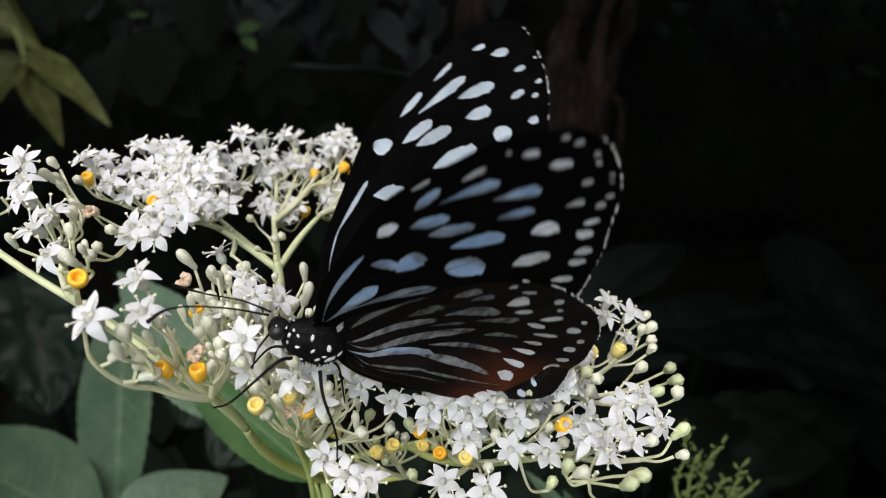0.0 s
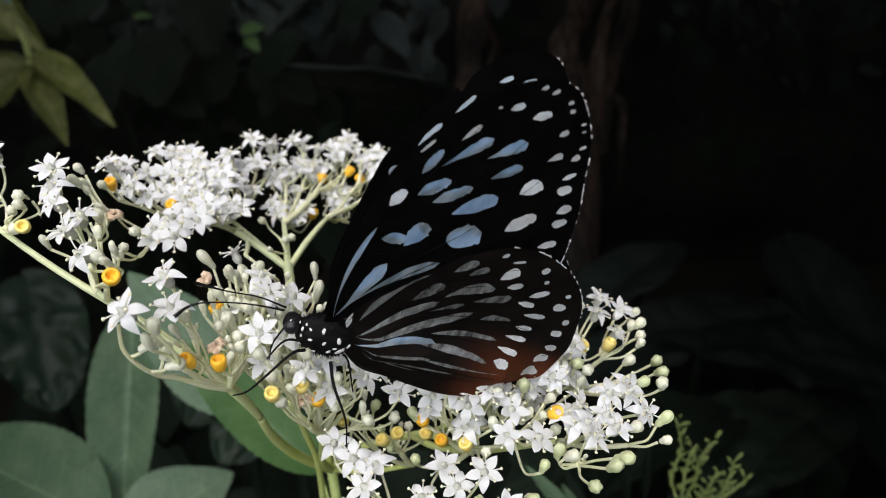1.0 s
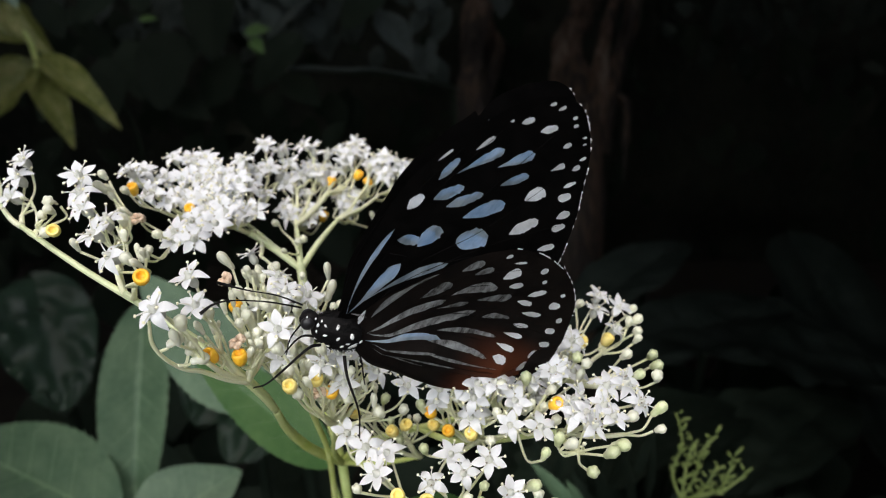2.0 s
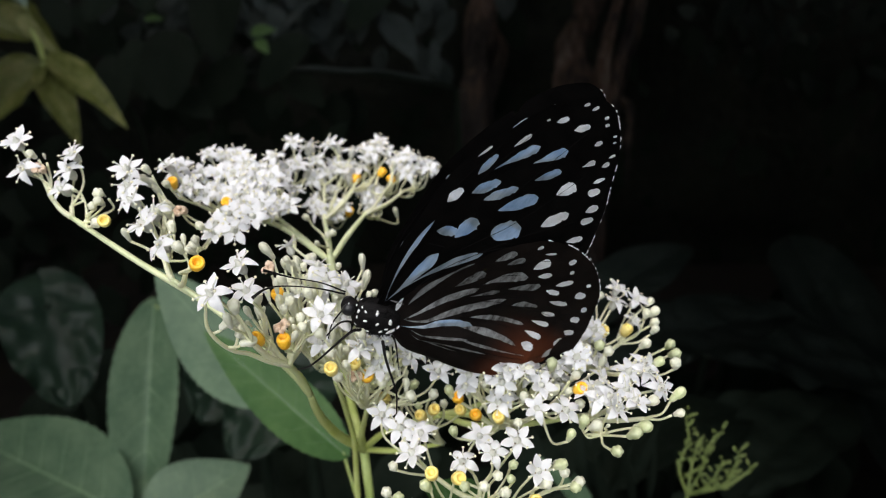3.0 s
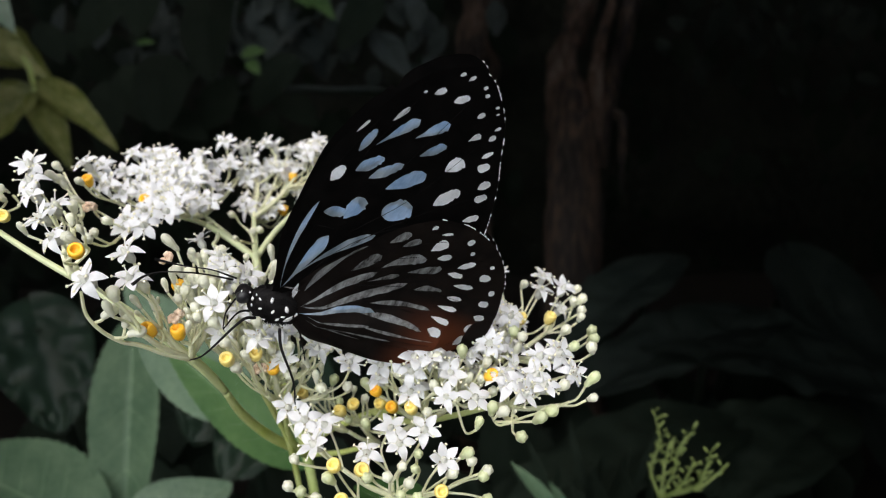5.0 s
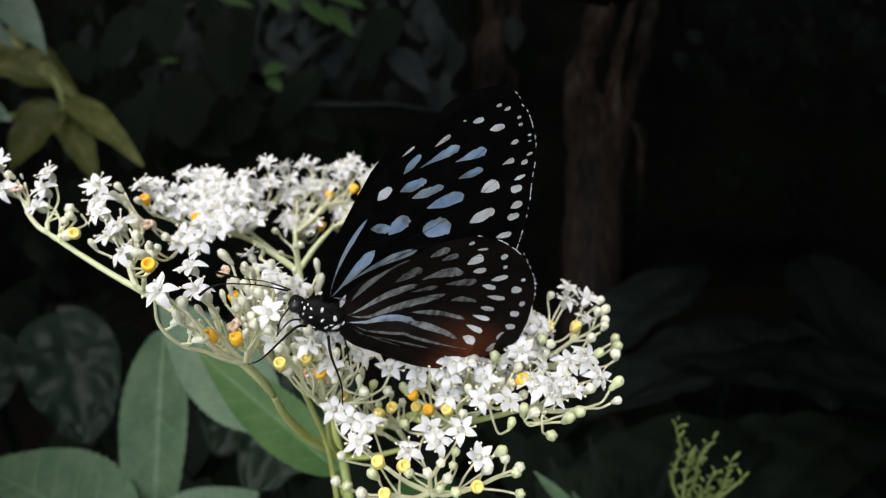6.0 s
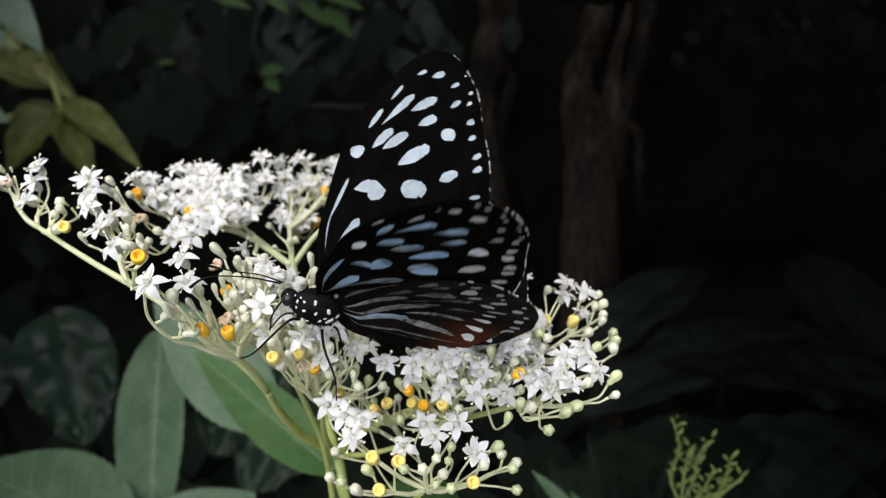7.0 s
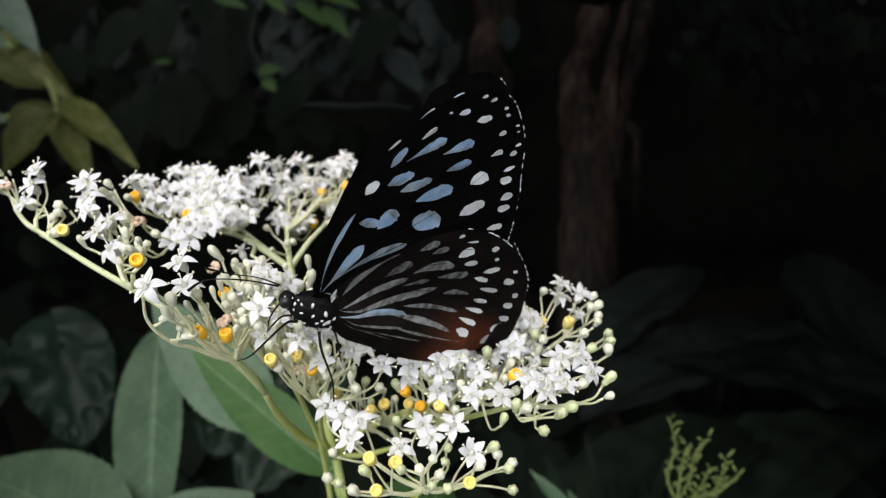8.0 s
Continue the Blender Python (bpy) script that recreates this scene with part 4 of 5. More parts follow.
def wing_meshes(name, outline, under_marks, upper_marks, veins, base_mat, mark_mats, cell, side, fold=0.0):
    """Cuts the wing's sheet along its outline and markings; returns the membrane's mesh and one for each marking, above and below."""
    from mathutils.geometry import delaunay_2d_cdt
    random.seed(len(outline))
    edge = [tuple(q) for q in smooth_path([*outline, outline[0]], 4)[:-1]]
    edge = [(u + random.uniform(-0.05, 0.05), v + random.uniform(-0.05, 0.05)) for u, v in edge]
    edge.reverse()
    verts, faces = [Vector(q) for q in edge], [list(range(len(edge)))]
    for mark in (*under_marks, *upper_marks):
        shape = marking(*mark)
        faces.append(list(range(len(verts), len(verts) + len(shape))))
        verts += [Vector(q) for q in shape]
    us, vs = [q[0] for q in edge], [q[1] for q in edge]
    for u in np.arange(min(us), max(us), cell):
        for v in np.arange(min(vs), max(vs), cell):
            verts.append(Vector((u + random.uniform(-0.2, 0.2) * cell, v + random.uniform(-0.2, 0.2) * cell)))
    co, _, tris, _, _, origin = delaunay_2d_cdt(verts, [], faces, 1, 1e-4)

    def lift(u, v):
        flank = fold * max(math.exp(-((u + 2.4 + 0.2 * v) / 3.3) ** 2), math.exp(-((u + 2.4) / 3.3) ** 2)) * min(1, max(0, (-v - 3.5) / 4)) * min(1, max(0, (v + 30) / 5))
        return side * (flank + 0.35 * math.sin(u * 0.16) * math.cos(v * 0.1) + 0.12 * math.sin(math.atan2(v + 3, u + 3) * 26) * min(1, math.hypot(u, v) / 12))

    # the sheet has scales on both sides: each side has its own markings
    below, above = {}, {}
    for tri, o in zip(tris, origin):
        if 0 in o:
            below.setdefault(max([k for k in o if 1 <= k <= len(under_marks)], default=0), []).append(tri)
            above.setdefault(max([k for k in o if k > len(under_marks)], default=0), []).append(tri)
    groups = {0: below[0]}

    def layer(group, gap):
        used = sorted({i for tri in group for i in tri})
        index = {v: k for k, v in enumerate(used)}
        return [(co[i].x * 1e-3, co[i].y * 1e-3, lift(co[i].x, co[i].y) * 1e-3 + side * gap) for i in used], [[index[i] for i in tri] for tri in group]

    made = {}
    low, top = layer(below[0], 1.5e-5), layer(above[0], -1.5e-5)
    sheets = [(0, base_mat, (low[0] + top[0], low[1] + [[i + len(low[0]) for i in tri] for tri in top[1]]))]
    sheets += [(k, mark_mats(k - 1), layer(group, 1.5e-5)) for k, group in below.items() if k]
    sheets += [(k, WING_PALE, layer(group, -1.5e-5)) for k, group in above.items() if k]
    for key, mat, (points, cells) in sheets:
        mesh = bpy.data.meshes.new("spot" if key else name)
        mesh.from_pydata(points, [], cells)
        mesh.materials.append(mat)
        for face in mesh.polygons:
            face.use_smooth = True
        made[key] = mesh
    if fold:
        # the underside's rear corner carries a rust-red bloom
        group = [t for t in groups[0] if sum(co[i].x for i in t) / 3 < 11 and sum(co[i].y for i in t) / 3 < -10]
        used = sorted({i for tri in group for i in tri})
        index = {v: k for k, v in enumerate(used)}
        mesh = bpy.data.meshes.new("rust_patch")
        mesh.from_pydata([(co[i].x * 1e-3, co[i].y * 1e-3, (lift(co[i].x, co[i].y) + side * 0.04) * 1e-3) for i in used], [], [[index[i] for i in tri] for tri in group])
        for face in mesh.polygons:
            face.use_smooth = True
        mesh.materials.append(WING_RUST)
        made["rust"] = mesh
    for n, line in enumerate(veins):
        rib = bmesh.new()
        add_tube(rib, [(u * 1e-3, v * 1e-3, lift(u, v) * 1e-3) for u, v in line], [0.00005 - 0.00003 * k / (len(line) - 1) for k in range(len(line))], 5, 4)
        made["vein", n] = shared("vein", rib, VEIN)
    fringe = bmesh.new()
    middle = (sum(us) / len(us), sum(vs) / len(vs))
    rim = smooth_path([*outline, outline[0]], 14)[:-1]
    for k, (a, b) in enumerate(zip(rim, rim[1:])):
        if a[1] < min(vs) * (1.0 - 0.6 * a[0] / max(us)) and a[0] > 2 and math.sin(k * 0.9) + math.sin(k * 0.37 + 1) + 0.8 * math.sin(k * 0.13) > 0.2:
            w = 0.1 + 0.05 * math.sin(k * 2.3) + 0.04 * math.sin(k * 5.1 + 2)
            n = np.array((b - a)[::-1]) * (1, -1)
            n = n / (np.linalg.norm(n) + 1e-9) * w
            q = [(*a, 0.0), (*b, 0.0), (*(b - n), 0.0), (*(a - n), 0.0)]
            low = [fringe.verts.new((x * 1e-3, y * 1e-3, lift(x, y) * 1e-3 - 5e-5)) for x, y, _ in q]
            top = [fringe.verts.new((x * 1e-3, y * 1e-3, lift(x, y) * 1e-3 + 5e-5)) for x, y, _ in q]
            fringe.faces.new(low[::-1]), fringe.faces.new(top)
            for i in range(4):
                fringe.faces.new((low[i], low[(i + 1) % 4], top[(i + 1) % 4], top[i]))
    made["fringe"] = shared("fringe", fringe, WING_FRINGE)
    return made


fore_veins = [[(0.5, -3.5), (9, -1.0), (20, -0.6), (30, -2)], [(0.5, -3.7), (12, -2.9), (24, -3.0), (34, -4.5)], [(1, -4), (14, -7.4), (25, -8), (38, -10)],
              [(14, -7.4), (22, -11.5), (33, -14.5)], [(1, -4.2), (13, -9), (21, -14), (27, -19)], [(13, -9), (18, -14.5), (22, -21)], [(1, -4.4), (9, -9.5), (15, -17), (19, -22)],
              [(13, -3.1), (13.6, -5.2), (14, -7.4)]]
hind_veins = [[(-1, -3), (8, -4), (15, -8), (20, -14)], [(-1, -3.5), (8, -7), (15, -13), (20, -20)], [(8, -7), (14, -15), (17.5, -24)], [(-1, -4), (6, -10), (11, -19), (14, -28)],
              [(6, -10), (9, -18), (10, -30)], [(-1.5, -4), (4, -12), (5.5, -20), (6.5, -31)], [(-2, -4), (0.5, -14), (2.4, -24), (3.5, -30)], [(-2.6, -5), (-1, -14), (0.3, -24)]]
a, b, c = (np.array(FORE_OUTLINE[k]) for k in (8, 9, 10))
bite = b + (np.array((14.0, -9.0)) - b) / np.linalg.norm(np.array((14.0, -9.0)) - b) * 1.1
TORN_OUTLINE = [*FORE_OUTLINE[:9], tuple(b * 0.6 + a * 0.4), tuple(bite), tuple(b * 0.65 + c * 0.35), *FORE_OUTLINE[10:]]
DUSKY, BLUISH = range(2, 19), (6,)


def narrower(marks, by):
    return [(*m[:4], m[4] * by, m[5] * by, *m[6:]) for m in marks]



near_fore_mesh, far_fore_mesh = (wing_meshes("forewing", FORE_OUTLINE if k > 0 else TORN_OUTLINE, FORE_UNDER + FORE_UNDER_DOTS, narrower(FORE_UPPER + FORE_UPPER_LONG + FORE_UPPER_DOTS, 0.7), fore_veins, WING_BLACK, lambda m: WING_BLUE if m < 16 and m not in (5, 10, 11) else WING_GREY, 0.9, k) for k in (1, -1))
near_hind_mesh, far_hind_mesh = (wing_meshes("hindwing", HIND_OUTLINE, narrower(HIND_UNDER, 0.85) + narrower(HIND_UNDER_ROW + HIND_UNDER_RIM, 0.93), narrower(HIND_UPPER + HIND_UPPER_DOTS, 0.72), hind_veins, WING_BROWN, lambda m: WING_BLUE if m in BLUISH else WING_DUSK if m in DUSKY else WING_GREY, 0.9, k, 3.1) for k in (1, -1))


def wing(meshes, name):
    ob = new(name, meshes[0])
    ob.parent = butterfly
    for key, mesh in meshes.items():
        if key == 0:
            continue
        under(None, mesh, mesh.name.split(".")[0], Matrix(), ob)
    return ob


near_fore, far_fore, near_hind, far_hind = wing(near_fore_mesh, "forewing"), wing(far_fore_mesh, "forewing"), wing(near_hind_mesh, "hindwing"), wing(far_hind_mesh, "hindwing")
for ob, text in ((near_fore, "black forewing with pale blue streaks and spots"), (far_fore, "black forewing with a small tear near its tip"), (near_hind, "brown-black hindwing with grey-white streaks"), (far_hind, "brown-black hindwing with grey-white streaks")):
    tagged(ob, text)

scrap = tube([((bite[0] - 0.6 + du * 0.55) * 1e-3, (bite[1] - 0.6 + dv * 0.55) * 1e-3, dz * 1e-3) for du, dv, dz in ((-1.5, -0.9, 0), (-0.6, -0.3, 0.1), (0.1, 0.4, 0), (0.8, 0.3, -0.1), (0.5, -0.5, 0.1), (-0.2, -0.5, 0))], [0.00005, 0.00012, 0.00015, 0.00014, 0.00012, 0.00007], 6, 4, 0.3)
part("torn_scale", scrap, WING_FRINGE, far_fore, "white ragged edge of the tear")


def wing_pose(side, lift, sweep, twist, back=0.0):
    """The pose of a wing on the body: x forward, y to its left, z up."""
    f, s, w = radians(lift), radians(sweep), radians(twist) * side
    out, ahead = Vector((0, side * math.cos(f), math.sin(f))), Vector((1, 0, 0))
    u, v = math.cos(s) * out - math.sin(s) * ahead, math.cos(s) * ahead + math.sin(s) * out
    v = Matrix.Rotation(w, 3, u) @ v
    m = Matrix((u, v, u.cross(v))).transposed().to_4x4()
    m.translation = Vector((back, side * 0.00084, 0))
    return m


# body: forward is +x, the butterfly's left is +y
thorax_bm = bmesh.new()
add_blob(thorax_bm, (-0.0045, 0, -0.0031), (0.0039, 0.0022, 0.0028), 4, rough=0.08)
fur = random.Random(9)
for _ in range(2200):
    a, b = fur.uniform(0, 2 * math.pi), fur.uniform(-0.96, 0.96)
    r = math.sqrt(1 - b * b)
    p = Vector((-0.0045 + 0.0039 * b, 0.0022 * r * math.cos(a), -0.0031 + 0.0028 * r * math.sin(a)))
    out = Vector((b * 0.3 - 0.5, r * math.cos(a), r * math.sin(a))).normalized()
    across = out.orthogonal().normalized() * 0.00006
    thorax_bm.faces.new([thorax_bm.verts.new(q) for q in (p - across, p + across, p + out * fur.uniform(0.0002, 0.0007))])
part("thorax", thorax_bm, FUR_BLACK, butterfly, "black thorax with white dots")
down_bm = bmesh.new()
rng = random.Random(5)
for _ in range(300):
    a, b = rng.uniform(-0.4, 0.4), rng.uniform(-0.0092, -0.0048)
    r = 0.0024 * math.sqrt(max(0.05, 1 - ((b + 0.0047) / 0.0046) ** 2))
    p = Vector((b, r * math.sin(a), -0.0017 + r * 1.1 * math.cos(a)))
    tip = p + Vector((-0.0011, 0.0004 * math.sin(a), 0.0003 * math.cos(a)))
    side = Vector((0, math.cos(a), -math.sin(a))) * 0.00005
    down_bm.faces.new([down_bm.verts.new(q) for q in (p - side, p + side, tip)])
part("thorax_down", down_bm, FUR_GREY, butterfly, "grey hairs on the back")
abdomen_bm = bmesh.new()
profile = [(0.0006, 0.0)]
for k in range(1, 40):
    s = k / 39
    profile.append(((0.0015 * math.sin(math.pi * (0.12 + 0.8 * s)) ** 0.6) * (1 - 0.13 * (k % 5 == 0) - 0.04 * (k % 5 == 4)), s * 0.0185))
add_lathe(abdomen_bm, profile, 16)
for v in abdomen_bm.verts:
    s = v.co.z
    v.co = Vector((-0.0078 - s, v.co.x * 0.88, v.co.y * 0.95 - 0.0016 - 0.06 * s + 4.0 * s * s * 0.2))
part("abdomen", abdomen_bm, ABDOMEN, butterfly, "dark brown ringed abdomen")
head_bm = bmesh.new()
add_blob(head_bm, (-0.0001, 0, -0.0025), (0.0013, 0.0013, 0.0013), 3, rough=0.08)
head = part("head", head_bm, FUR_BLACK, butterfly, "small black head with white dots")
for side in (1, -1):
    eye_bm = bmesh.new()
    add_blob(eye_bm, (0.0001, side * 0.00085, -0.0025), (0.00095, 0.0007, 0.001), 3)
    part("eye", eye_bm, EYE, head, "glossy black eye")
for side in (1, -1):
    for x, y, z, r in ((-0.0012, 0.0018, -0.0006, 0.00032), (-0.0024, 0.0021, -0.0018, 0.00038), (-0.0036, 0.0023, -0.0006, 0.0005), (-0.0016, 0.0016, -0.0029, 0.00034), (-0.0033, 0.002, -0.0031, 0.00042),
                       (-0.005, 0.0021, -0.0026, 0.0005), (-0.0048, 0.0016, -0.0038, 0.0004), (-0.0064, 0.0018, -0.0024, 0.0009), (-0.0028, 0.0012, -0.0039, 0.00035), (0.0, 0.0011, -0.0008, 0.00022), (0.0004, 0.0012, -0.003, 0.00022), (-0.0058, 0.0022, -0.0012, 0.0006), (-0.0013, 0.0021, -0.0019, 0.0003), (-0.0041, 0.0024, -0.0017, 0.00042), (-0.0021, 0.0021, -0.0009, 0.0003), (-0.0056, 0.0021, -0.0021, 0.00036), (-0.0039, 0.0019, -0.0037, 0.0003), (-0.0073, 0.0016, -0.0018, 0.0005), (0.0011, 0.0009, -0.001, 0.00018), (-0.00055, 0.0013, -0.0016, 0.0004)):
        dot_bm = bmesh.new()
        if x > -0.0006:
            spot = facing((x - 0.0006, side * y, z - 0.0004), (0.2, side, 0.1))
        else:
            # laid on the thorax
            fx, fz = (x + 0.0044) / 0.0038, (z + 0.0019) / 0.0021
            k = min(1, 0.93 / math.sqrt(fx * fx + fz * fz + 1e-9))
            fx, fz = fx * k, fz * k
            fy = math.sqrt(max(0.0, 1 - fx * fx - fz * fz))
            spot = facing((-0.0045 + 0.0039 * fx, side * 0.0022 * fy, -0.0031 + 0.0028 * fz), (fx / 0.0038, side * fy / 0.0022, fz / 0.0023), 40 * x * 1e4)
        add_blob(dot_bm, (0, 0, 0.00008), (r * 0.42, r * 0.72, 0.0001), 2, spot, rough=1.1)
        part("white_dot", dot_bm, FUR_WHITE, head if x > -0.0006 else butterfly)


def limb(name, points, radii, label, sides=7):
    """A thin limb through points of the place."""
    back = BODY.inverted()
    part(name, tube([back @ Vector(p) for p in points], [0.75 * r for r in radii], sides, 6), FUR_BLACK, butterfly, label)


limb("antenna", [(-0.0187, 0.0741, 1.1728), (-0.0223, 0.0723, 1.1742), (-0.0263, 0.0709, 1.1749), (-0.0285, 0.0703, 1.1746), (-0.0299, 0.0695, 1.1737)], [0.00018, 0.00013, 0.00013, 0.0002, 0.00032], "thin black club-tipped antenna")
limb("antenna", [(-0.0190, 0.0765, 1.1723), (-0.0226, 0.0778, 1.1732), (-0.0267, 0.0788, 1.1736), (-0.0310, 0.0800, 1.1743)], [0.00018, 0.00013, 0.00013, 0.0003], "thin black club-tipped antenna")
limb("proboscis", [(-0.0197, 0.0778, 1.1692), (-0.0212, 0.0775, 1.1672), (-0.0218, 0.0775, 1.165)], [0.00018, 0.00014, 0.0001], "thin black proboscis")
limb("leg", [(-0.0172, 0.0772, 1.1665), (-0.0185, 0.075, 1.1668), (-0.0235, 0.0745, 1.1625), (-0.0258, 0.0748, 1.1615)], [0.0003, 0.00026, 0.00018, 0.00012], "jointed black leg")
limb("leg", [(-0.0142, 0.078, 1.1645), (-0.0135, 0.0755, 1.1625), (-0.0122, 0.0752, 1.158), (-0.0122, 0.0753, 1.1545)], [0.00032, 0.00026, 0.00018, 0.00012], "jointed black leg")
limb("leg", [(-0.0172, 0.0805, 1.166), (-0.0205, 0.0815, 1.166), (-0.0235, 0.0815, 1.163)], [0.0003, 0.0002, 0.00012], "jointed black leg")
limb("leg", [(-0.0142, 0.0825, 1.164), (-0.013, 0.0845, 1.162), (-0.0125, 0.085, 1.157)], [0.0003, 0.0002, 0.00012], "jointed black leg")


# ---- growth behind: sprig, big leaves, vines, trunks ----
def leafy(name, label, category, leaves, mat, stem=None, group="", heart=0.0, ripple=0.0, droop=0.12, stem_mat=STEM, fold=0.1):
    """A plant in the undergrowth: leaves from base to tip, each with its width and the way it faces, and a stem."""
    foot = Vector(leaves[0][0])
    plant = thing(name, pose(foot.x, foot.y, 0), label, category, group)
    undo = Matrix.Translation((-foot.x, -foot.y, 0))
    for base, tip, width, face in leaves:
        length = (Vector(tip) - Vector(base)).length
        blade = part("leaf", leaf_bm(length, width, fold, droop, rows=56 if ripple else 24, cols=8, ripple=ripple, heart=heart), mat, plant)
        blade.matrix_basis = undo @ aim(base, tip, face)
        if not heart:
            part("midrib", vein_bm(length, width * 0.9, droop, fold, 5, 0.007), mat, blade)
    for line, r in stem or []:
        part("stem", tube([undo @ Vector(p) for p in line], [r * (1 - 0.5 * k / len(line)) for k in range(len(line))], 7, 6), stem_mat, plant)
    return plant


leafy("creeper", "creeper with drooping yellow-green leaves", "creeper", [
    ((-0.7030, 1.2767, 1.1860), (-0.7895, 1.2039, 1.1025), 0.085, (0.2, -0.8, 0.6)), ((-0.7051, 1.2758, 1.1822), (-0.6302, 1.2041, 1.0759), 0.06, (0.3, -0.8, 0.5)),
    ((-0.6967, 1.2795, 1.1976), (-0.5551, 1.2159, 1.1170), 0.055, (0.1, -0.7, 0.8)), ((-0.7414, 1.3050, 1.2284), (-0.8455, 1.2734, 1.2893), 0.085, (0.1, -0.7, 0.7)),
    ((-0.7451, 1.3180, 1.2882), (-0.6927, 1.2800, 1.1994), 0.05, (-0.4, -0.7, 0.5)), ((-0.7815, 1.3442, 1.3206), (-0.8498, 1.2854, 1.2513), 0.06, (0.2, -0.6, 0.7)), ((-0.7488, 1.3142, 1.1783), (-0.7925, 1.2615, 1.1320), 0.06, (0.2, -0.5, 0.8))], LEAF_YELLOW,
    [([(-0.7030, 1.2767, 1.1860), (-0.745, 1.31, 1.255), (-0.88, 1.36, 1.36), (-1.15, 1.5620, 1.5700)], 0.005), ([(-0.7030, 1.2767, 1.1860), (-0.93, 1.3234, 1.12), (-1.15, 1.3885, 0.7), (-1.2, 1.3885, 0.0000)], 0.006)], droop=0.3, ripple=0.06, fold=0.35)
leafy("broadleaf_twig", "twig with broad blue-green leaves", "twig", [((-0.6489, 1.0144, 1.3824), (-0.5495, 0.9636, 1.2737), 0.06, (0.3, -0.7, 0.6)), ((-0.6734, 1.0005, 1.3229), (-0.5941, 0.9635, 1.2809), 0.04, (0.3, -0.7, 0.6)), ((-0.6609, 0.9745, 1.2020), (-0.6028, 0.9513, 1.1799), 0.03, (0.3, -0.7, 0.6))],
    LEAF_PALE, [([(-0.6489, 1.0144, 1.3824), (-0.8, 1.0433, 1.33), (-1.05, 1.1261, 0.8), (-1.1, 1.1261, 0.0000)], 0.004)])
leafy("climber", "climber with heart-shaped leaves coloured dark for the shade", "climber", [
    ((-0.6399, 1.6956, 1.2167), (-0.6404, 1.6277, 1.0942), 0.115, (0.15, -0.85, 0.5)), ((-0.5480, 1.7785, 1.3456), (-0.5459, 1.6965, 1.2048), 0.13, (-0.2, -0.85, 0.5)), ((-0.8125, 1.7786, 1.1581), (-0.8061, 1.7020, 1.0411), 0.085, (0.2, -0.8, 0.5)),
    ((-0.7577, 1.9431, 1.4318), (-0.7617, 1.8661, 1.3149), 0.1, (0.1, -0.8, 0.5)), ((-0.3824, 1.8083, 1.2195), (-0.4693, 1.7660, 1.1349), 0.1, (0.1, -0.6, 0.8)), ((-0.8465, 1.9309, 1.3916), (-0.9048, 1.8556, 1.2914), 0.09, (0.2, -0.8, 0.5)), ((-0.1880, 1.9514, 1.3714), (-0.2565, 1.8757, 1.2716), 0.09, (0.2, -0.8, 0.5))], LEAF_SHADED,
    [([(-0.5480, 1.7785, 1.3456), (-0.6641, 1.9150, 1.5210), (-0.7406, 2.1508, 1.9093)], 0.004), ([(-0.6399, 1.6956, 1.2167), (-0.5485, 1.7915, 1.2647), (-0.5480, 1.7785, 1.3456)], 0.003), ([(-0.8125, 1.7786, 1.1581), (-0.7710, 1.8204, 0.8740), (-0.9174, 1.8933, 0.0000)], 0.005)], heart=0.3, droop=0.2, stem_mat=LEAF_SHADED)
leafy("bramble", "thin vine with small light-green leaves", "vine", [
    ((-0.4310, 1.6076, 1.2466), (-0.3766, 1.5913, 1.2564), 0.035, (0, -0.8, 0.6)), ((-0.4190, 1.6048, 1.2318), (-0.3900, 1.5799, 1.2069), 0.03, (0, -0.8, 0.6)), ((-0.5258, 1.6397, 1.4098), (-0.4465, 1.6178, 1.3895), 0.03, (0, -0.7, 0.7)),
    ((-0.3521, 1.6950, 1.3981), (-0.2842, 1.6562, 1.3499), 0.04, (0.2, -0.7, 0.7)), ((-0.2952, 1.6940, 1.3840), (-0.2349, 1.6519, 1.3216), 0.04, (-0.2, -0.7, 0.7)), ((-0.4147, 1.6445, 1.4125), (-0.3616, 1.6178, 1.3750), 0.03, (0, -0.7, 0.7)), ((-0.6548, 1.6054, 1.2752), (-0.6099, 1.5872, 1.2779), 0.022, (0, -0.7, 0.7)), ((-0.3159, 1.6502, 1.4215), (-0.2058, 1.6463, 1.3844), 0.045, (0, -0.7, 0.7))],
    LEAF_LIGHT, [([(-0.3950, 1.6002, 1.2070), (-0.4419, 1.6353, 1.2815), (-0.4548, 1.6691, 1.3446), (-0.4121, 1.7750, 1.5401)], 0.0028)], stem_mat=LEAF_GREY)
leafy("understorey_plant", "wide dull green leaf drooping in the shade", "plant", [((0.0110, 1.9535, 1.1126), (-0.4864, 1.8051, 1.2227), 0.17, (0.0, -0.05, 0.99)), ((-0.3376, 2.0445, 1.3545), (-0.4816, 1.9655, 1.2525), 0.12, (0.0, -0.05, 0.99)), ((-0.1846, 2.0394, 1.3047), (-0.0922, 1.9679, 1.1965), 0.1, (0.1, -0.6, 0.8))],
    LEAF_GREY, [([(0.0110, 1.9535, 1.1126), (0.0318, 1.9108, 0.6803), (0.0107, 1.8858, 0.0000)], 0.008)], ripple=0.02, stem_mat=LEAF_SHADED)
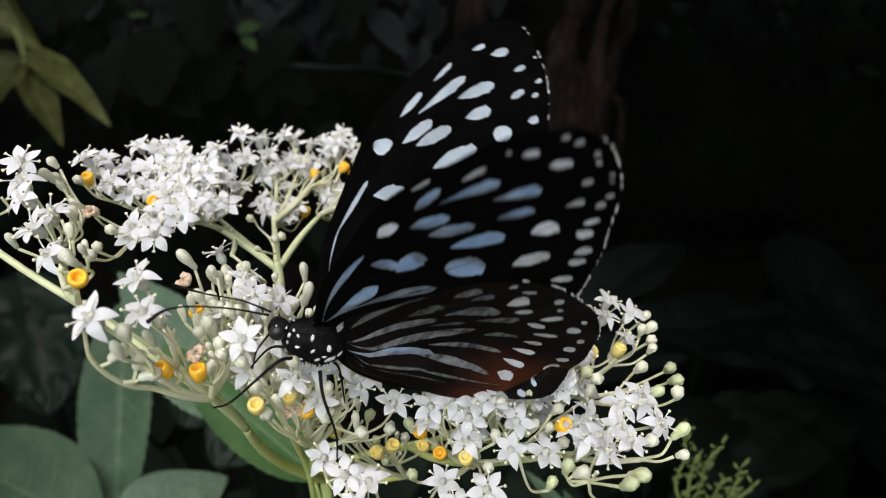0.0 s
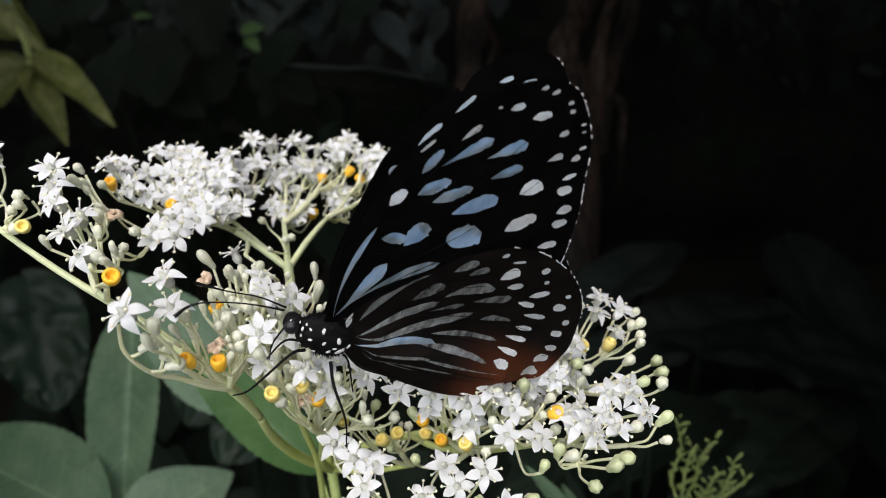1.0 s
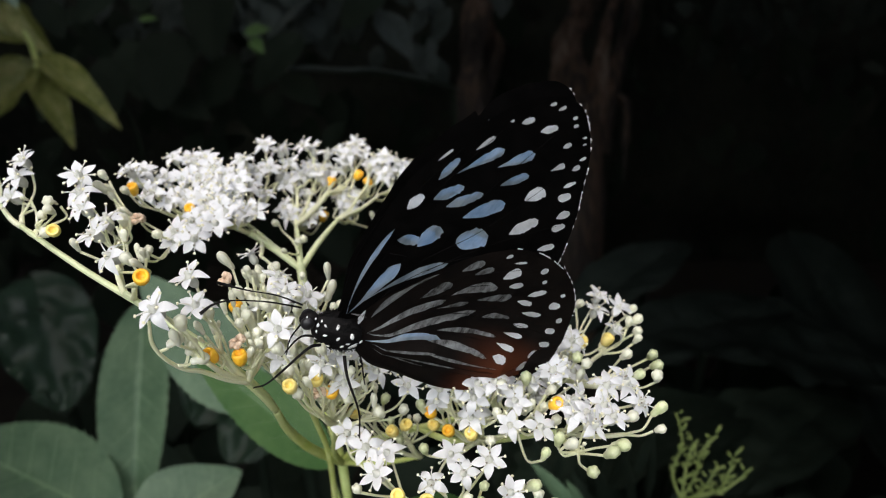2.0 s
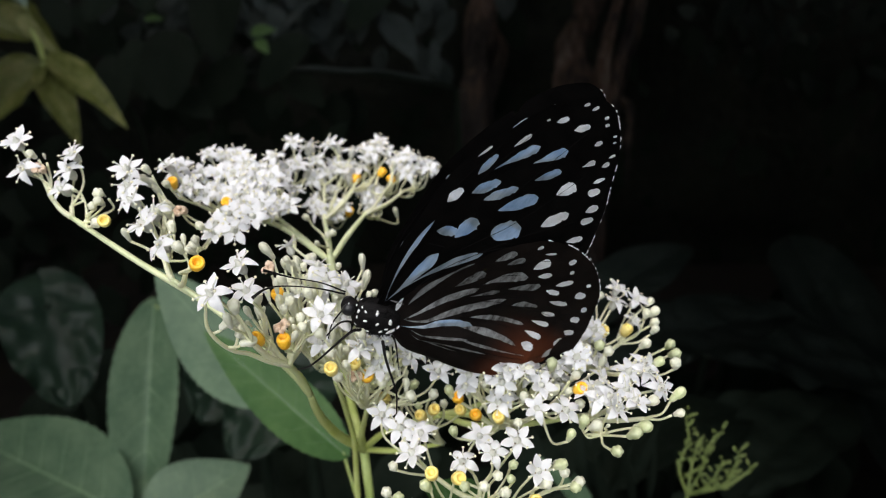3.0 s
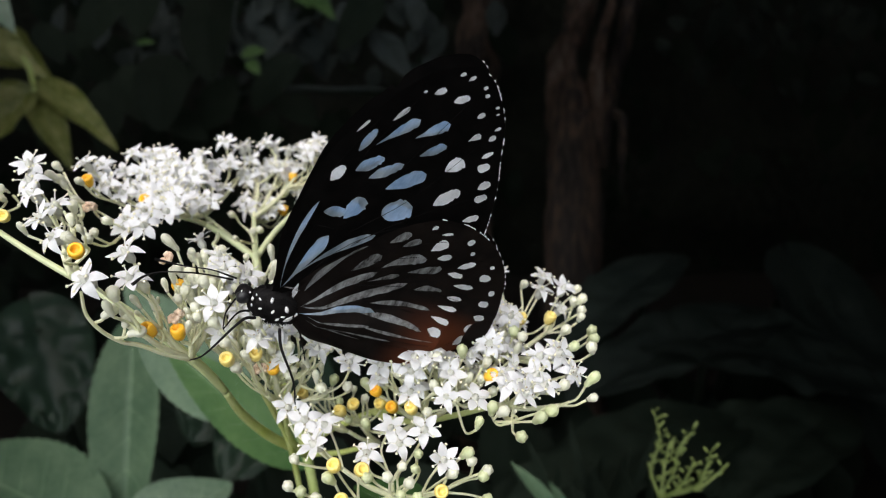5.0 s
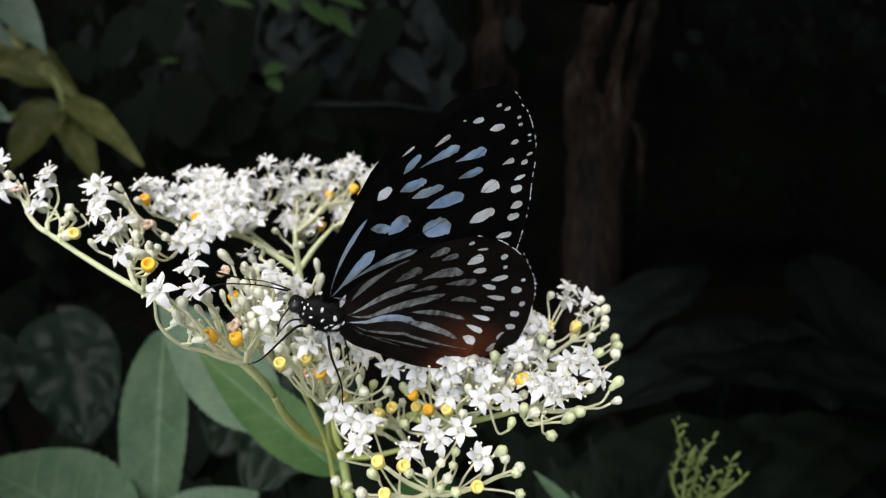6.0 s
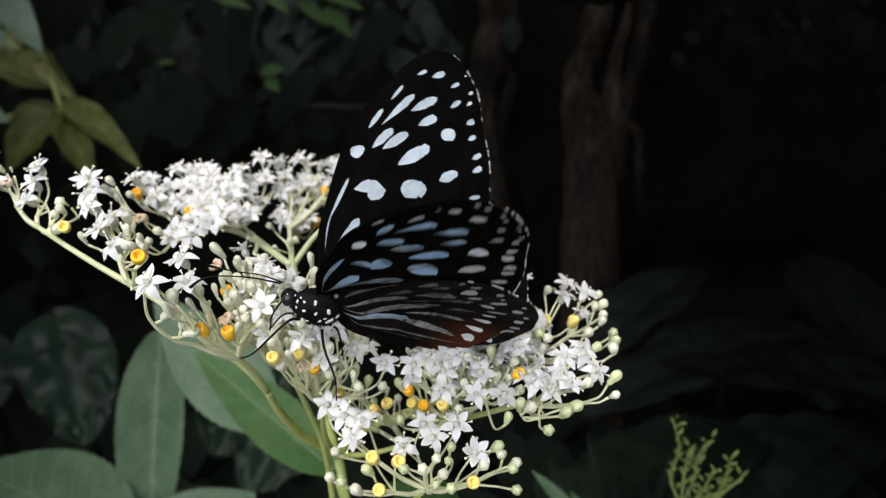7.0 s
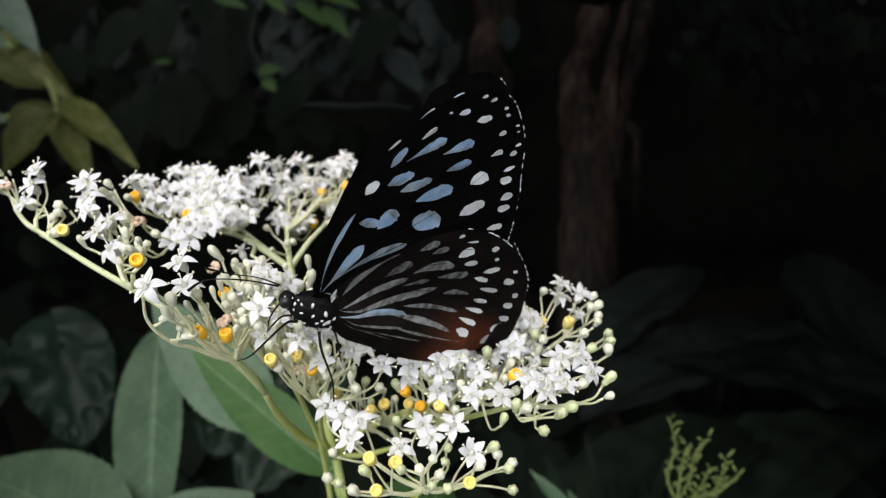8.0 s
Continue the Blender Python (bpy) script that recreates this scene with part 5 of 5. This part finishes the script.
# where leaves are not rippled, the shade is put into their colour
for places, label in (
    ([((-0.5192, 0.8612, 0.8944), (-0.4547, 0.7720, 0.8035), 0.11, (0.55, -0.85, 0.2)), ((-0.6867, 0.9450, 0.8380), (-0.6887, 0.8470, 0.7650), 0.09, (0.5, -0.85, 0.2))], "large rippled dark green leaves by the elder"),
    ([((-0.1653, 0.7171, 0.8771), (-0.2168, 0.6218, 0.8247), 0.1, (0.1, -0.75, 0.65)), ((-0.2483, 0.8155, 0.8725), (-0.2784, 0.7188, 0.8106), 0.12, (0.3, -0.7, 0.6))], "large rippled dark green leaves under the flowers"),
    ([((0.4775, 1.2645, 0.6929), (0.7658, 1.1199, 0.6845), 0.3, (0.0, -0.05, 0.99)), ((0.7631, 1.4349, 0.7198), (0.8650, 1.1778, 0.4642), 0.26, (0.0, -0.05, 0.99))], "broad lying leaf, deep shade put into its dull green colour"),
    ([((0.5389, 1.3206, 0.7044), (0.2008, 1.1511, 0.6908), 0.2, (0.0, -0.05, 0.99)), ((0.4327, 1.5309, 0.7477), (0.1948, 1.3974, 0.6468), 0.18, (0.0, -0.05, 0.99))], "broad lying leaf, deep shade put into its dull green colour"),
    ([((0.3531, 0.9955, 0.6553), (0.0699, 0.8333, 0.6653), 0.17, (0.0, -0.05, 0.99)), ((0.5482, 1.0034, 0.6576), (0.3814, 0.8881, 0.6277), 0.15, (0.0, -0.05, 0.99)), ((0.4845, 1.0493, 0.6444), (0.3761, 0.9347, 0.6077), 0.12, (0.0, -0.05, 0.99))], "broad low leaves, shade put into their near-black colour")):
    leafy("taro_plant", label, "taro", places, LEAF_TARO if "rippled" in label else LEAF_HALF_SHADED if "lying" in label else LEAF_SHADED, [([p[0], (p[0][0], p[0][1] + 0.08, p[0][2] - 0.4), (places[0][0][0], places[0][0][1] + 0.1, 0.0)], 0.008) for p in places], "taro leaves", heart=0.35, ripple=0.06 if "rippled" in label else 0.035, droop=0.16, stem_mat=LEAF_SHADED)

blade = (0.0503, 0.2454, 1.0247)
leafy("grass_tuft", "narrow grey-green grass blade leaning out of the shade", "grass", [(blade, (0.0323, 0.2493, 1.0453), 0.007, (0.3, -0.7, 0.6)), ((0.0569, 0.2633, 1.0117), (0.0499, 0.2661, 1.0259), 0.006, (0.3, -0.7, 0.6))], LEAF_BLUE,
      [([blade, (blade[0] + 0.01, blade[1] + 0.01, blade[2] - 0.3), (blade[0] + 0.02, blade[1] + 0.02, blade[2] - 0.7), (blade[0] + 0.02, blade[1] + 0.02, 0.0)], 0.0012)], droop=0.05, stem_mat=LEAF_BLUE)
herb, tall = [], random.Random(21)
for k in range(14):
    low = Vector((0.1075, 0.8118, 0.6543)).lerp(Vector((0.2543, 0.8164, 0.6498)), tall.random()) + Vector((0, tall.uniform(-0.06, 0.06), 0))
    herb.append((low, low + Vector((tall.uniform(-0.035, 0.035), tall.uniform(-0.05, 0), tall.uniform(0.045, 0.11))), tall.uniform(0.008, 0.016), (tall.uniform(-0.4, 0.4), -0.8, 0.4)))
root = herb[0][0]
leafy("low_herb", "low green blades in half shade under the flowers", "herb", herb, LEAF_SHADED, [([b[0], (b[0][0], b[0][1] + 0.03, b[0][2] - 0.25), (root[0], root[1] + 0.05, 0.0)], 0.0015) for b in herb], stem_mat=LEAF_SHADED)


def trunk(name, line, radii, label, limbs=()):
    """A tapered, ridged trunk that stands in the ground, with its limbs."""
    foot = Vector(line[0])
    tree = thing(name, pose(foot.x, foot.y, 0), label, "tree trunk")
    undo = Matrix.Translation((-foot.x, -foot.y, 0))
    for n, (pts, rs) in enumerate([(line, radii), *limbs]):
        bm = tube([undo @ Vector(p) for p in pts], rs, 22, 12)
        for v in bm.verts:
            a = noise.noise(Vector((v.co.x * 34, v.co.y * 34, v.co.z * 3.0)))
            b = noise.noise(Vector((v.co.x * 90, v.co.y * 90, v.co.z * 9.0 + 5)))
            v.co += Vector((v.normal.x if v.normal.length else 0, 0, 0)) + Vector((a * 0.028 + b * 0.01, a * 0.022 - b * 0.01, 0)) * (1.0 if n == 0 else 0.45)
        part("trunk" if n == 0 else "limb", bm, BARK, tree)
    return tree


trunk("tree", [(0.3528, 2.0074, 0.0000), (0.3624, 2.0928, 0.5189), (0.3662, 2.1089, 0.8255), (0.3632, 2.1281, 1.0542), (0.3430, 2.1627, 1.2143), (0.3980, 2.2159, 1.3588), (0.5500, 2.3707, 1.7764)], [0.13, 0.09, 0.078, 0.064, 0.042, 0.034, 0.028], "brown ribbed trunk splitting into limbs, in the shade", [
    ([(0.4027, 2.1178, 0.9067), (0.4244, 2.1237, 1.1169), (0.4560, 2.1612, 1.2915), (0.4950, 2.2070, 1.4037), (0.6002, 2.3717, 1.7754)], [0.04, 0.032, 0.018, 0.016, 0.014]),
    ([(0.4318, 2.1422, 0.9194), (0.4725, 2.1455, 1.1148), (0.5224, 2.1856, 1.2889), (0.5555, 2.2391, 1.4340), (0.6127, 2.3765, 1.7707)], [0.035, 0.026, 0.023, 0.022, 0.02]),
    ([(0.4732, 2.1624, 1.0980), (0.5038, 2.1123, 1.0512), (0.5032, 2.0915, 0.9563), (0.5034, 2.1068, 0.8391)], [0.014, 0.011, 0.008, 0.004])])
trunk("tree", [(0.0092, 2.2118, 0.0000), (0.0624, 2.3674, 0.6549), (0.0831, 2.4182, 1.1174), (0.1021, 2.4742, 1.3699), (0.1400, 2.6325, 1.8522)], [0.12, 0.075, 0.055, 0.048, 0.045], "dim slender grey-brown trunk in the shade", [([(0.0757, 2.3984, 0.9346), (0.1536, 2.4402, 1.2056), (0.1730, 2.5002, 1.4762), (0.2193, 2.6350, 1.8498)], [0.03, 0.02, 0.018, 0.015])])


def budding_sprig(root, stems, label):
    """A weed with small buds along its twigs."""
    plant = thing("budding_sprig", pose(root[0], root[1], 0), label, "weed")
    undo = Matrix.Translation((-root[0], -root[1], 0))
    rng = random.Random(11)
    part("stem", tube([(0, 0, 0), (0.005, 0.01, root[2] * 0.6), undo @ Vector(root)], [0.003, 0.0018, 0.0008], 7, 6), SPRIG, plant)
    bud = bmesh.new()
    add_blob(bud, (0, 0, 0.0017), (0.00042, 0.00042, 0.0015), 2, rough=0.3)
    mesh = shared("bud", bud, SPRIG)
    for line in stems:
        path = smooth_path([root, *line], 7)
        part("twig", tube([undo @ Vector(p) for p in (root, *line)], [0.0006, *[0.00045 - 0.00007 * k for k in range(len(line))]], 6, 5), SPRIG, plant)
        for k, p in enumerate(path[4:]):
            for side in ((-1, 1) if k % 4 == 0 else (1,) if k % 2 else (-1,)):
                ob = new("bud", mesh)
                ob.parent = plant
                ob.matrix_basis = undo @ facing(Vector(p), (side * rng.uniform(0.3, 1), rng.uniform(-0.6, 0.3), rng.uniform(0.2, 1.3))) @ Matrix.Translation((0, 0, rng.uniform(0, 0.0012))) @ Matrix.Scale(rng.uniform(0.5, 1.25), 4)
    return plant


budding_sprig((0.0834, 0.2206, 1.0461), [[(0.0801, 0.2228, 1.0564), (0.0835, 0.2251, 1.0665), (0.0817, 0.2273, 1.0767)], [(0.0878, 0.2210, 1.0562), (0.0890, 0.2209, 1.0652), (0.0937, 0.2224, 1.0711)], [(0.0858, 0.2252, 1.0572), (0.0881, 0.2271, 1.0654)], [(0.0943, 0.2173, 1.0526), (0.0969, 0.2158, 1.0591), (0.0993, 0.2174, 1.0659)], [(0.0954, 0.2147, 1.0542), (0.1028, 0.2144, 1.0609)], [(0.0883, 0.2144, 1.0544), (0.0929, 0.2147, 1.0642)]],
              "yellow-green weed with tiny buds on its twigs")

def undergrowth(spots, small, large, mat, label):
    """Countless leaves deep in the wood, their dimness put into the colour."""
    scatter = bmesh.new()
    for x, y, z in spots:
        m = aim((x, y, z), (x + rng.uniform(-0.5, 0.5), y - rng.uniform(0.0, 0.5), z - rng.uniform(0.1, 1)), (rng.uniform(-0.4, 0.4), -0.7, rng.uniform(0.2, 1))) @ Matrix.Scale(rng.uniform(small, large), 4)
        rows = []
        for i in range(6):
            s = i / 5
            half = 0.32 * math.sin(math.pi * (0.04 + 0.94 * s)) ** 0.8
            rows.append([scatter.verts.new(m @ Vector((c * half, s, abs(c) * half * 0.25 - 0.2 * s * s))) for c in (-1, 0, 1)])
        for a, b in zip(rows, rows[1:]):
            for j in (0, 1):
                scatter.faces.new((a[j], a[j + 1], b[j + 1], b[j]))
    tagged(part("undergrowth", scatter, mat), label, "foliage", kind="stuff")


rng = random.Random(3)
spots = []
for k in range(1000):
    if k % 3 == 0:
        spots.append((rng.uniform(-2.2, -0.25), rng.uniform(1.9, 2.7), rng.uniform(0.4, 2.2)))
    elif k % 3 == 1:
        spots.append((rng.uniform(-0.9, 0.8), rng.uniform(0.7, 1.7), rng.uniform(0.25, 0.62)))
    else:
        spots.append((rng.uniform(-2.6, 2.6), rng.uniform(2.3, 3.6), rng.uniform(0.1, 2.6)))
undergrowth(spots, 0.06, 0.17, LEAF_SHADED, "tangled leaves coloured near black for the depth of the wood")
undergrowth([(rng.gauss(1.0, 0.22), rng.uniform(2.1, 2.5), rng.gauss(1.38, 0.12)) for _ in range(130)], 0.03, 0.09, LEAF_HALF_SHADED, "small leaves of a far bush in the wood, coloured dim for shade")
# the paler colour stands in for the little light on these leaves
undergrowth([(rng.gauss(-0.5, 0.26), rng.uniform(2.05, 2.4), rng.gauss(1.4, 0.1)) for _ in range(150)], 0.04, 0.11, LEAF_GREY, "leaves in the wood coloured paler grey-green, as if catching a little light")


# seconds, then degrees: lift of the wing, sweep to the back, twist
NEAR_FLAPS = [
    (0, 67.6, 7.8, 0.2),
    (0.2, 33.0, 1.5, -1.0),
    (0.3, 15.5, -2.7, -1.0),
    (0.4, 8.9, -3.9, -0.6),
    (0.5, 12.8, -3.5, 0.4),
    (0.6, 34.0, -1.0, 0.0),
    (0.7, 52.6, 5.9, 0.0),
    (0.8, 75.8, 9.7, 1.6),
    (0.9, 80.5, 9.6, 1.9),
    (1, 83.2, 9.4, 0.4),
    (1.2, 86.0, 12.0, 2.0),
    (2.5, 86.1, 12.9, 2.5),
    (6.5, 86.1, 12.9, 2.5),
    (6.6, 86.1, 12.9, 2.5),
    (6.8, 80.3, 14.7, 4.7),
    (7, 53.3, 7.6, -0.2),
    (7.1, 35.0, 3.0, -1.0),
    (7.2, 15.5, -0.8, -1.4),
    (7.3, 11.7, -2.4, -2.8),
    (7.5, 23.1, -1.6, -5.9),
    (7.6, 42.6, 5.6, -1.0),
    (7.7, 62.7, 11.3, 0.1),
    (7.8, 79.0, 12.4, 0.6),
    (7.9, 82.5, 12.1, 1.5),
    (8, 84.7, 11.7, 2.8),
]
FAR_FLAPS = [
    (0, 64.5, 10.5, 5.0),
    (0.2, 38.8, 2.3, 3.6),
    (0.3, 22.1, -1.9, -0.1),
    (0.4, 13.1, -5.3, -0.3),
    (0.5, 16.3, -5.7, -1.0),
    (0.6, 32.4, -1.9, -0.2),
    (0.7, 47.5, 5.9, 3.0),
    (0.8, 66.0, 15.0, 1.0),
    (0.9, 84.0, 10.5, 2.0),
    (1, 87.0, 10.0, 0.0),
    (1.2, 89.0, 12.5, 0.0),
    (2.5, 89.0, 13.0, 0.0),
    (6.5, 89.0, 13.0, 0.0),
    (6.6, 89.0, 13.0, 0.0),
    (6.8, 80.1, 13.6, -6.0),
    (7, 58.0, 7.6, 5.1),
    (7.1, 45.6, 5.1, 2.4),
    (7.2, 25.1, 0.6, 0.5),
    (7.3, 19.9, -1.1, -0.5),
    (7.5, 27.8, -0.0, -0.3),
    (7.6, 44.5, 5.2, 4.0),
    (7.7, 62.7, 9.4, 3.0),
    (7.8, 68.0, 14.5, 1.0),
    (7.9, 81.0, 12.5, 0.5),
    (8, 87.0, 12.0, 0.0),
]


def motions():
    """The wings beat twice; between the beats they rest, folded over the back."""
    for fore_ob, hind_ob, side, flaps in ((near_fore, near_hind, 1, NEAR_FLAPS), (far_fore, far_hind, -1, FAR_FLAPS)):
        rows = flaps + [(8.03, *flaps[-1][1:])] if flaps[-1][0] < 8 else flaps
        walk(fore_ob, [(t, wing_pose(side, lift, sweep, twist)) for t, lift, sweep, twist in rows])
        walk(hind_ob, [(t, wing_pose(side, lift - 1.0, sweep - 1.4, twist, -0.003)) for t, lift, sweep, twist in rows])


motions()
